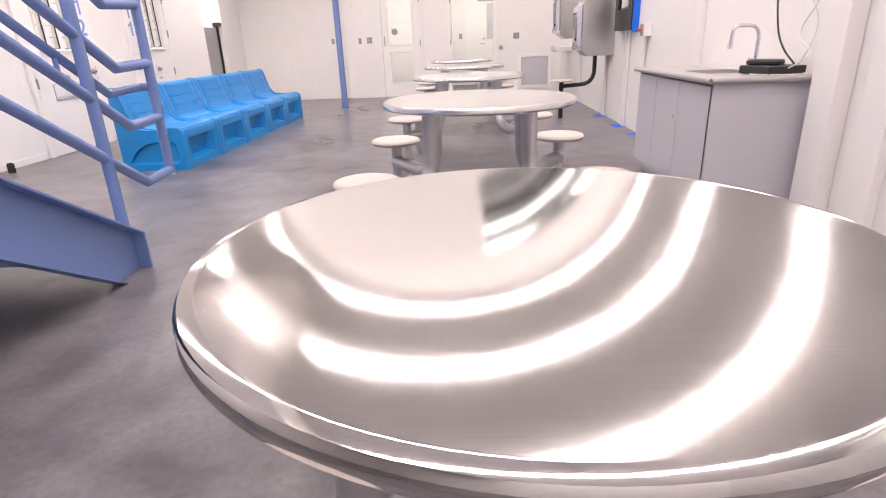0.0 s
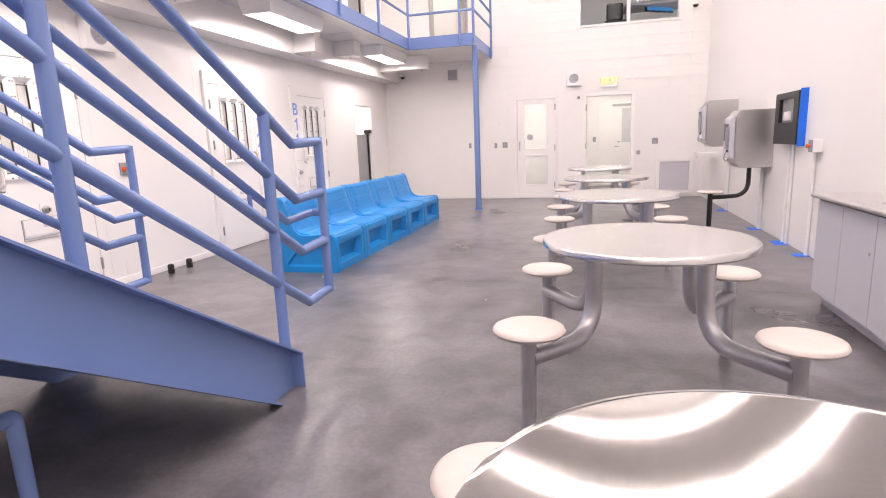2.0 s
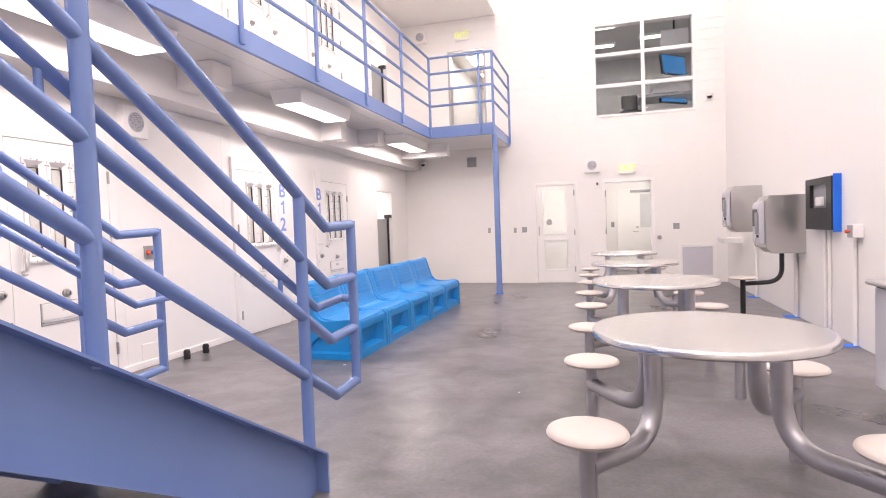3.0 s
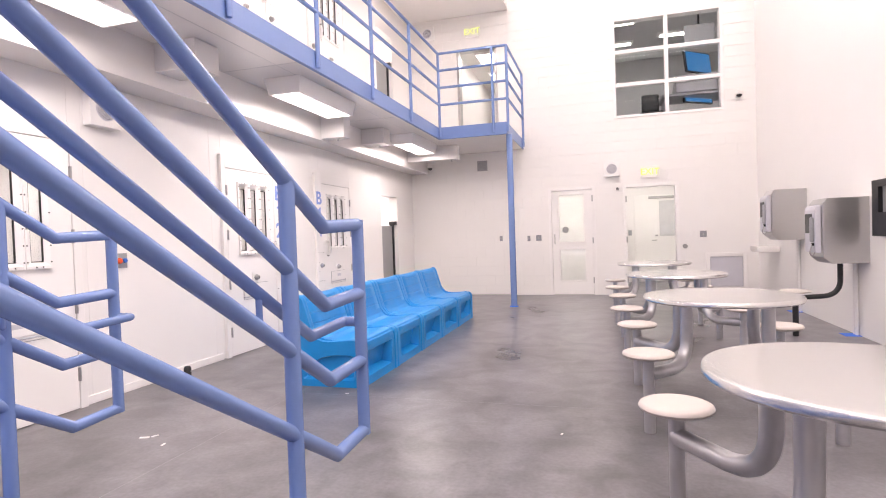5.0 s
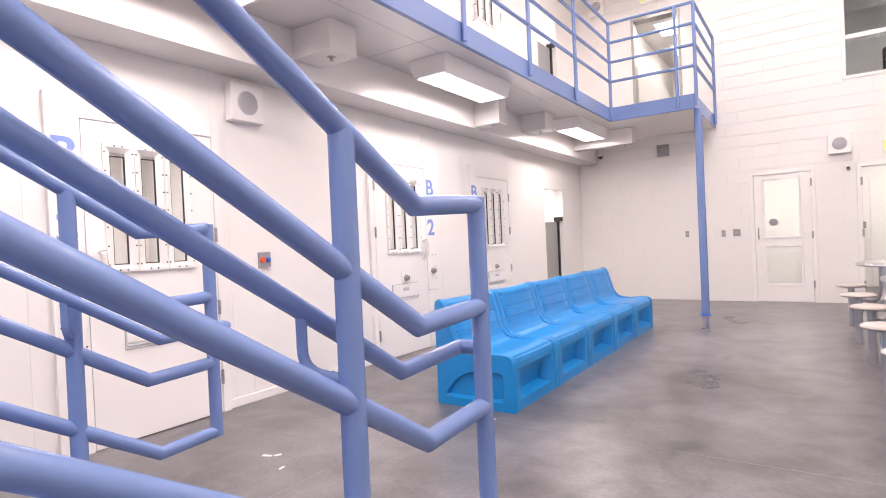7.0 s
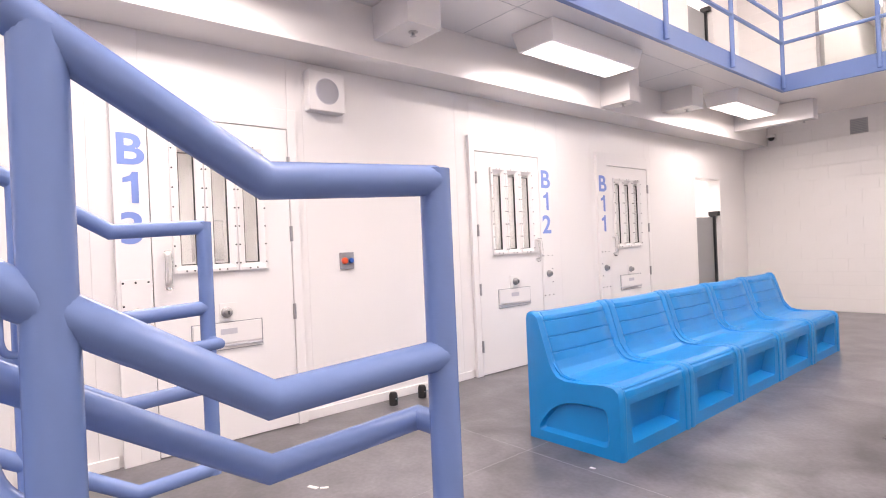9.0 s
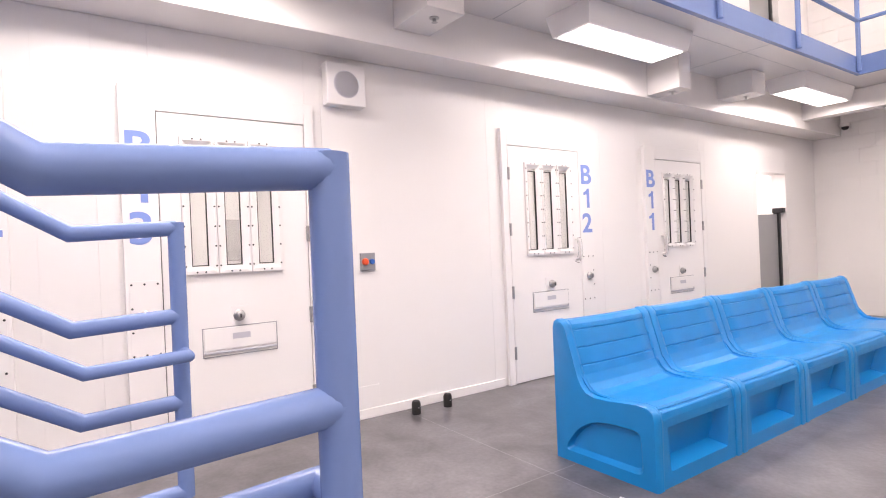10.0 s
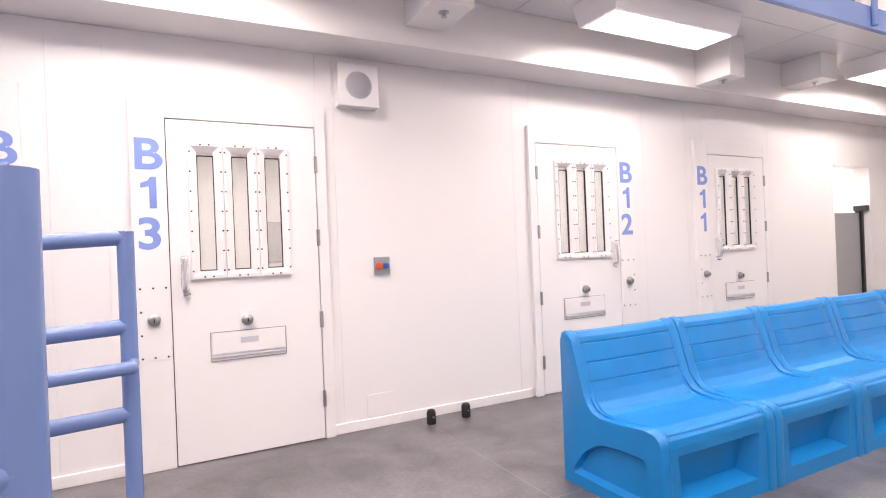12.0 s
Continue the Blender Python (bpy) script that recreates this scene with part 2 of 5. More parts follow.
def tube(points, r, sides=14, bm=None, caps=True):
    """A round bar along points, mitred at each."""
    bm = bm or bmesh.new()
    pts = [Vector(p) for p in points]
    d0 = (pts[1] - pts[0]).normalized()
    ref = Vector((0, 0, 1)) if abs(d0.z) < 0.9 else Vector((1, 0, 0))
    side = d0.cross(ref).normalized()
    rings = []
    last = d0
    for i, p in enumerate(pts):
        if i == 0:
            d = d0
            cut = d
        elif i == len(pts) - 1:
            d = (p - pts[i - 1]).normalized()
            cut = d
        else:
            a, b = (p - pts[i - 1]).normalized(), (pts[i + 1] - p).normalized()
            d = a
            cut = (a + b).normalized()
        if i:
            side = last.rotation_difference(d) @ side
        last = d
        side = (side - d * side.dot(d)).normalized()
        up = d.cross(side)
        ring = []
        for k in range(sides):
            a = 2 * math.pi * k / sides
            o = (side * math.cos(a) + up * math.sin(a)) * r
            o = o - d * (o.dot(cut) / max(0.3, d.dot(cut)))
            ring.append(bm.verts.new(p + o))
        rings.append(ring)
    for a, b in zip(rings, rings[1:]):
        for k in range(sides):
            bm.faces.new((a[k], a[(k + 1) % sides], b[(k + 1) % sides], b[k]))
    if caps:
        bm.faces.new(rings[0][::-1])
        bm.faces.new(rings[-1])
    return bm


def prism(profile, lo, hi, axis="y", bevel=0.0):
    """A flat outline pushed along an axis. The outline is (x, z) for y, (y, z) for x."""
    bm = bmesh.new()

    def at(p, s):
        return (p[0], s, p[1]) if axis == "y" else (s, p[0], p[1])

    a = [bm.verts.new(at(p, lo)) for p in profile]
    b = [bm.verts.new(at(p, hi)) for p in profile]
    n = len(profile)
    bm.faces.new(a)
    bm.faces.new(b[::-1])
    for i in range(n):
        bm.faces.new((a[i], a[(i + 1) % n], b[(i + 1) % n], b[i]))
    if bevel:
        bmesh.ops.bevel(bm, geom=list(bm.edges), offset=bevel, segments=2, affect="EDGES", profile=0.5)
    return bm


def grid_wall(u_range, z_range, openings, put):
    """Calls put(u0, u1, z0, z1) for the pieces of a wall that leave the openings (u0, u1, z0, z1) free."""
    us = sorted({*u_range, *(u for o in openings for u in o[:2])})
    us = [u for u in us if u_range[0] <= u <= u_range[1]]
    for a, b in zip(us, us[1:]):
        if b - a < 1e-4:
            continue
        cuts = sorted((o[2], o[3]) for o in openings if o[0] <= a + 1e-5 and o[1] >= b - 1e-5)
        z = z_range[0]
        for lo, hi in cuts:
            if lo > z + 1e-4:
                put(a, b, z, lo)
            z = max(z, hi)
        if z < z_range[1] - 1e-4:
            put(a, b, z, z_range[1])


def lettering(name, text, size, mat, parent, m, bold=0.0, depth=0.001):
    cu = bpy.data.curves.new(name, "FONT")
    cu.body, cu.size, cu.align_x, cu.offset, cu.extrude = text, size, "CENTER", bold, depth
    tmp = bpy.data.objects.new(name, cu)
    me = bpy.data.meshes.new_from_object(tmp)
    bpy.data.objects.remove(tmp)
    me.materials.clear()
    me.materials.append(mat)
    ob = new(name, me)
    ob.parent = parent
    ob.matrix_basis = m
    return ob


def struct(ob, label, category=""):
    return tagged(ob, label, category, kind="structure")


def area_light(parent, x, y, z, sx, sy, radiance):
    """The light that a fixture's diffuser gives off, facing down."""
    li = bpy.data.lights.new("tube_light", "AREA")
    li.shape, li.size, li.size_y = "RECTANGLE", sx, sy
    li.color = WARM
    li.energy = radiance * math.pi * sx * sy
    ob = new("tube_light", li)
    ob.parent = parent
    ob.location = (x, y, z)
    return ob


# ---- plan (metres) ----
XL, XR = -3.36, 3.50          # faces of the side walls
YB, YF = -5.0, 12.28          # back wall, far wall
YJ, XJ = 12.36, -1.10         # slightly recessed stretch of the far wall under the gallery
ZC, ZG = 6.65, 5.98            # high ceiling, ceiling over the gallery
Z0, Z1 = 3.04, 3.235           # gallery: underside and walking level
XG, XG2, YG = -2.08, -0.85, 10.30
DF = -3.31                    # front of the cell door frames

# ---- floor, ceilings ----
struct(part("floor", box(XL - 3.2, XR + 0.3, YB - 0.3, YF + 4.5, -0.15, 0), M["floor"], None),
       "sealed grey concrete floor with cloudy trowel marks", "floor")
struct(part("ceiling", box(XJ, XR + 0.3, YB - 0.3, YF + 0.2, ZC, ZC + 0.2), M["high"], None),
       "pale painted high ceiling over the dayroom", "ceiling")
struct(part("ceiling_gallery", box(XL - 0.3, XJ, YB - 0.3, YJ + 0.2, ZG, ZC + 0.2), M["ceil"], None),
       "white painted lower ceiling above the upper gallery", "ceiling")

# saw joint in the floor
bm = bmesh.new()
box(-3.3, 3.45, 4.86, 4.8625, 0, 0.0006, bm=bm)
box(-1.78, -1.7775, -2, 12.0, 0, 0.0006, bm=bm)
struct(part("floor_joint", bm, M["partition"], None), "thin pale filled saw joints in the concrete", "joint")

# ---- left wall: steel cell fronts on two storeys ----
DOORS = [("B14", 2.30, -1), ("B13", 3.22, 1), ("B12", 6.92, -1), ("B11", 8.19, 1)]
LEAF, TOP = 0.91, 2.13
ALC = (10.55, 11.39, 0.0, 2.11)
openings = []
for text, y, s in DOORS:
    a, b = sorted((y, y + s * LEAF))
    for lift in (0, Z1):
        openings.append((a - 0.03, b + 0.03, lift, lift + TOP + 0.02))
openings += [ALC, (ALC[0], ALC[1], Z1, Z1 + 2.11)]
bm = bmesh.new()
grid_wall((YB, YJ), (0, ZG), openings, lambda a, b, z0, z1: box(XL - 0.2, XL, a, b, z0, z1, bm=bm))
wall_left = struct(part("wall_left", bm, M["wall"], None), "white painted steel cell front wall", "wall")
seams = [YB, -3.6, -2.4, -1.2, 0.0, 1.22, 2.62, 2.90, 4.28, 5.80, 7.30, 7.9, 9.26, 10.5, 11.44, YJ]
for a, b in zip(seams, seams[1:]):
    for z0, z1 in ((0.07, 2.66), (Z1, ZG)):
        def panel(u0, u1, v0, v1):
            part("panel", box(XL - 0.002, XL + 0.01, u0 + 0.0007, u1 - 0.0007, v0, v1), M["panel"], wall_left)
        grid_wall((a, b), (z0, z1), [o for o in openings if o[0] < b and o[1] > a
                                     and not (o[0] <= a and o[1] >= b and o[2] <= z0 and o[3] >= z1)], panel)
for a, b in ((YB, 1.20), (2.58, 3.0), (4.2, 5.9), (7.22, 7.96), (9.18, 10.53), (11.41, YJ)):
    struct(part("baseboard", box(XL, XL + 0.022, a, b, 0, 0.07, 0.003), M["panel"], None),
           "low white painted metal skirting", "baseboard")

# bulkhead along the wall under the gallery
struct(part("bulkhead", box(XL + 0.012, -2.97, YB, YJ, 2.66, Z0, 0.004), M["ceil"], None),
       "white boxed bulkhead along the cell fronts", "bulkhead")

# ---- far wall of painted blocks ----
D1 = (-0.36, 0.57, 0.0, 2.19)
D2 = (1.10, 2.13, 0.0, 2.19)
WIN = (0.97, 2.95, 3.50, 5.45)
UD = (-2.23, -1.36, Z1, 5.29)


def block_wall(name, x0, x1, y, holes, z_top, label, near):
    bm = bmesh.new()
    grid_wall((x0, x1), (0, z_top), holes, lambda a, b, z0, z1: box(a, b, y + 0.011, y + 0.2, z0, z1, bm=bm))
    wall = struct(part(name, bm, M["block"], None), label, "wall")
    rest = []
    count = 0
    for row in range(int(z_top / 0.2032) + 1):
        za, zb = row * 0.2032, min((row + 1) * 0.2032, z_top)
        if zb - za < 0.03:
            continue
        start = x0 - (0.2032 if row % 2 else 0)
        k = 0
        while start + k * 0.4064 < x1:
            a, b = max(x0, start + k * 0.4064), min(x1, start + (k + 1) * 0.4064)
            k += 1
            spans = [(a, b)]
            for h in holes:
                if h[2] < zb - 0.03 and h[3] > za + 0.03:
                    nxt = []
                    for p, q in spans:
                        if h[1] <= p or h[0] >= q:
                            nxt.append((p, q))
                        else:
                            if h[0] > p:
                                nxt.append((p, h[0]))
                            if h[1] < q:
                                nxt.append((h[1], q))
                    spans = nxt
            for p, q in spans:
                if q - p > 0.03:
                    rest.append((p + 0.0006, q - 0.0006, za + 0.0035, zb - 0.0035))
    joined = bmesh.new()
    some = False
    for p, q, za, zb in rest:
        if za < near and count < 290:
            shape = box(p, q, y, y + 0.013, za, zb)
            part("block", shape, M["block"], wall)
            count += 1
        else:
            box(p, q, y, y + 0.013, za, zb, bm=joined)
            some = True
    if some:
        tagged(part("blocks", joined, M["block"], wall), kind="stuff")
    return wall


# ---- right wall ----
wall_right = struct(part("wall_right", box(XR, XR + 0.2, YB, YF, 0, ZC), M["wall"], None),
                    "white painted right wall with steel sheeting", "wall")
edges = [YB, -3.8, -2.6, -1.4, -0.2, 1.0, 2.2, 3.4, 4.6, 5.8, 7.0, 8.2, 9.4, 10.6, 11.6, YF]
for a, b in zip(edges, edges[1:]):
    part("panel", box(XR - 0.008, XR + 0.002, a + 0.0007, b - 0.0007, 0.0, ZC), M["wall"], wall_right)
struct(part("wall_back", box(XL - 0.2, XR + 0.2, YB - 0.2, YB, 0, ZC), M["wall"], None),
       "white painted back wall of the dayroom", "wall")
struct(part("wall_gable", box(XJ - 0.05, XJ, YB, YF, ZG - 0.001, ZG + 0.001), M["ceil"], None),
       "white edge strip of the lower ceiling", "trim")


# rivetted steel cover strips beside the counter
def steel_pilaster(y0, y1, depth):
    col = empty("wall_pilaster")
    struct(col, "white folded steel pilaster with rivets against the wall", "pilaster")
    part("cover", prism([(XR - 0.009, 0.0), (XR - depth, 0.0), (XR - depth, ZC), (XR - 0.009, ZC)], y0, y1, "y", 0.004),
         M["panel"], col)
    part("flange", box(XR - 0.02, XR - 0.0085, y1, y1 + 0.09, 0, ZC), M["panel"], col)
    bm = bmesh.new()
    for k in range(14):
        lathe([(0.0, 0.006), (0.006, 0.004), (0.008, 0.0)], 8, (0, 0, 0), bm)
        bmesh.ops.transform(bm, matrix=Matrix.Translation((XR - 0.02, y1 + 0.05, 0.15 + k * 0.3)) @ pose(0, 0, 0, 0, -90, 0),
                            verts=bm.verts[-17:])
    part("rivets", bm, M["panel"], col, smooth=True)


steel_pilaster(2.82, 3.04, 0.10)
steel_pilaster(2.46, 2.66, 0.06)
steel_pilaster(4.82, 4.94, 0.05)


# ---- gallery ----
slab_outline = [(XL + 0.012, YB), (XG, YB), (XG, YG), (XG2, YG), (XG2, YJ), (XL + 0.012, YJ)]
bm = bmesh.new()
lo = [bm.verts.new((x, y, Z0)) for x, y in slab_outline]
hi = [bm.verts.new((x, y, Z1 - 0.02)) for x, y in slab_outline]
bm.faces.new(lo)
bm.faces.new(hi[::-1])
for i in range(6):
    bm.faces.new((lo[i], lo[(i + 1) % 6], hi[(i + 1) % 6], hi[i]))
struct(part("gallery_floor", bm, M["ceil"], None), "white painted underside and deck of the upper gallery", "gallery floor")
bm = bmesh.new()
for y in (-2.5, 0.2, 2.9, 5.6, 8.3):
    box(-2.96, XG - 0.02, y, y + 0.004, Z0 - 0.0015, Z0, bm=bm)
box(-2.35, -2.347, YB, YJ, Z0 - 0.0015, Z0, bm=bm)
struct(part("soffit_joint", bm, M["grey"], None), "fine joints between the soffit sheets", "joint")

rail = tagged(empty("gallery_railing"), "blue painted steel gallery railing with four rails above a fascia", "railing")
for name, bm in (
    ("fascia", box(XG, XG + 0.012, YB, YG, Z0 - 0.012, Z1, 0.003)),
    ("fascia", box(XG, XG2, YG - 0.012, YG, Z0 - 0.012, Z1, 0.003)),
    ("fascia", box(XG2, XG2 + 0.012, YG - 0.012, YJ, Z0 - 0.012, Z1, 0.003)),
    ("lip", box(XG, XG + 0.045, YB, YG, Z0 - 0.022, Z0 - 0.0125, 0.002)),
    ("lip", box(XG + 0.045, XG2, YG - 0.045, YG, Z0 - 0.022, Z0 - 0.0125, 0.002)),
):
    part(name, bm, M["blue"], rail)
CY = YG - 0.03
CX = XG + 0.035
for z in (3.63, 3.935, 4.24, 4.54):
    part("rail", tube([(CX, YB, z), (CX, CY, z), (XG2 + 0.035, CY, z), (XG2 + 0.035, YJ - 0.25, z)], 0.022), M["blue"], rail, smooth=True)
for y in (-3.6, -2.25, -0.9, 0.45, 1.8, 3.15, 4.5, 5.9, 7.3, 8.75, CY):
    part("post", tube([(CX, y, Z0 + 0.02), (CX, y, 4.54)], 0.024), M["blue"], rail, smooth=True)
for x, y in ((-1.07, CY), (XG2 + 0.035, CY), (XG2 + 0.035, YJ - 0.25)):
    part("post", tube([(x, y, Z0 + 0.02), (x, y, 4.54)], 0.024), M["blue"], rail, smooth=True)

col = tagged(empty("column"), "slim blue painted steel column holding the gallery corner", "column")
part("shaft", tube([(-0.83, 10.44, 0.0), (-0.83, 10.44, Z0)], 0.055, 20), M["blue"], col, smooth=True)
part("base_ring", lathe([(0.056, 0.0), (0.075, 0.0), (0.075, 0.012), (0.056, 0.016)], 24, (-0.83, 10.44, 0)), M["tape"], col, "blue tape round the foot", True)


# ---- lamps ----
def troffer(x0, x1, y0, y1, z, drop, glowing, name="ceiling_light", label="white surface-mounted fluorescent light, switched on"):
    lamp = tagged(empty(name), label, "ceiling light", group="ceiling lights")
    i = 0.035
    ix = 0.004 if x1 - x0 > 1.4 else i
    body = bmesh.new()
    top = [body.verts.new(p) for p in ((x0, y0, z), (x1, y0, z), (x1, y1, z), (x0, y1, z))]
    bot = [body.verts.new(p) for p in ((x0 + ix, y0 + i, z - drop), (x1 - ix, y0 + i, z - drop), (x1 - ix, y1 - i, z - drop), (x0 + ix, y1 - i, z - drop))]
    body.faces.new(top)
    body.faces.new(bot[::-1])
    for k in range(4):
        body.faces.new((top[k], top[(k + 1) % 4], bot[(k + 1) % 4], bot[k]))
    part("housing", body, M["door"], lamp)
    j = 0.065
    jx = 0.02 if x1 - x0 > 1.4 else j
    part("diffuser", box(x0 + jx, x1 - jx, y0 + j, y1 - j, z - drop - 0.006, z - drop - 0.001), glowing, lamp, "glowing white diffuser")
    return lamp


for y in (-0.95, 2.62, 5.96, 9.55):
    lamp = troffer(-2.74, -2.30, y, y + 1.36, Z0 - 0.003, 0.165, M["lamp_low"])
    area_light(lamp, -2.52, y + 0.65, Z0 - 0.178, 0.33, 1.17, LAMP_LOW)

for y in (-3.05, 0.0, 3.05, 6.08, 9.1, 11.7):
    for x in (-0.2, 1.3, 2.8):
        lamp = troffer(x - 0.74, x + 0.74, y - 0.12, y + 0.12, ZC - 0.002, 0.1, M["lamp_high"], label="white high ceiling fluorescent light, switched on")
    area_light(lamp, 1.3, y, ZC - 0.112, 4.45, 0.11, LAMP_HIGH * (0.25 if y > 11 else 0.7 if y > 9 else 1.0))
    # Added unseen strips, placed so the table reflections run on from the high rows
    troffer(-2.75, -1.02, y * 0.88 - 0.12, y * 0.88 + 0.12, ZG - 0.002, 0.08, M["added_gallery_glow"], label="unseen white strip light added over the gallery to extend the tabletop reflections")


# boxes under the gallery for the sprinkler heads
def soffit_box(x1, y0, y1, z, head):
    b = tagged(empty("sprinkler_box"), "white boxed sprinkler cover with a small metal head below the gallery", "pipe cover")
    part("cover", box(-2.968, x1, y0, y1, z, Z0 - 0.004, 0.004), M["ceil"], b)
    hx, hy = x1 - 0.14, (y0 + y1) / 2
    part("sprinkler_head", lathe([(0.035, 0.0), (0.035, -0.004), (0.012, -0.008), (0.012, -0.03), (0.022, -0.032), (0.0, -0.036)], 14,
                                 (hx, hy, z)) if head else lathe([(0.03, 0), (0.0, -0.01)], 10, (hx, hy, z)), M["nickel"], b, "small metal sprinkler", True)


soffit_box(-2.54, 4.69, 4.99, 2.79, True)
soffit_box(-2.62, 7.60, 7.80, 2.68, True)
soffit_box(-2.58, 8.92, 9.2, 2.79, True)
soffit_box(-1.95, 11.06, 11.24, 2.77, True)


# ---- cells behind the doors ----
cuts = [1.05, 2.76, 5.1, 7.62, 10.2, YJ]
bm = bmesh.new()
for a in cuts:
    box(XL - 2.6, XL - 0.2, a - 0.08, a + 0.08, 0, ZG, bm=bm)
box(XL - 2.75, XL - 2.6, 0.9, YJ + 0.1, 0, ZG, bm=bm)
struct(part("wall_cells", bm, M["wall"], None), "white painted inner walls of the cells", "wall")
bm = bmesh.new()
for a, b in zip(cuts, cuts[1:]):
    box(XL - 2.6, XL - 0.2, a + 0.08, b - 0.08, 2.5, Z1 - 0.001, bm=bm)
    box(XL - 2.6, XL - 0.2, a + 0.08, b - 0.08, 5.68, ZG, bm=bm)
struct(part("ceiling_cells", bm, M["ceil"], None), "white cell ceilings and upper cell floors", "ceiling")
for a, b in zip(cuts, cuts[1:]):
    for z in (2.5, 5.68):
        c = (a + b) / 2
        lamp = troffer(XL - 1.6, XL - 0.9, c - 0.35, c + 0.35, z - 0.001, 0.06, M["lamp_cell"], label="small cell ceiling light, switched on")
        if z < 3 or a > 10:
            area_light(lamp, XL - 1.25, c, z - 0.07, 0.57, 0.57, LAMP_CELL * (2.6 if a > 10 else 1.0))


def cell_fittings(y0, lift):
    bunk = tagged(empty("bunk"), "grey steel bunk shelf fixed to the cell wall", "bunk", group="cell bunks")
    part("deck", box(XL - 2.55, XL - 0.6, y0 + 0.1, y0 + 0.75, lift + 0.45, lift + 0.49, 0.006), M["porcelain"], bunk)
    part("mattress", box(XL - 2.5, XL - 0.65, y0 + 0.12, y0 + 0.73, lift + 0.49, lift + 0.57, 0.02), M["grey"], bunk)
    for x in (XL - 2.5, XL - 0.7):
        part("bracket", box(x, x + 0.06, y0 + 0.082, y0 + 0.7, lift + 0.3, lift + 0.45), M["porcelain"], bunk)
    sink = tagged(empty("combination_fixture"), "stainless steel cell basin and toilet unit", "toilet", group="cell fixtures")
    part("cabinet", box(XL - 2.598, XL - 2.2, y0 + 1.3, y0 + 1.75, lift, lift + 0.85, 0.02), M["porcelain"], sink)
    part("bowl", lathe([(0.0, 0.0), (0.13, 0.0), (0.19, 0.38), (0.19, 0.42), (0.15, 0.42), (0.1, 0.3), (0.0, 0.26)], 20, (XL - 2.0, y0 + 1.5, lift)), M["porcelain"], sink, smooth=True)
    mirror = tagged(part("mirror", box(XL - 2.598, XL - 2.585, y0 + 1.35, y0 + 1.7, lift + 1.2, lift + 1.65, 0.005), M["chrome"], None),
                    "small steel mirror on the cell wall", "mirror", group="cell mirrors")


for a in (1.13, 2.84, 5.18, 7.70):
    cell_fittings(a, 0.0)


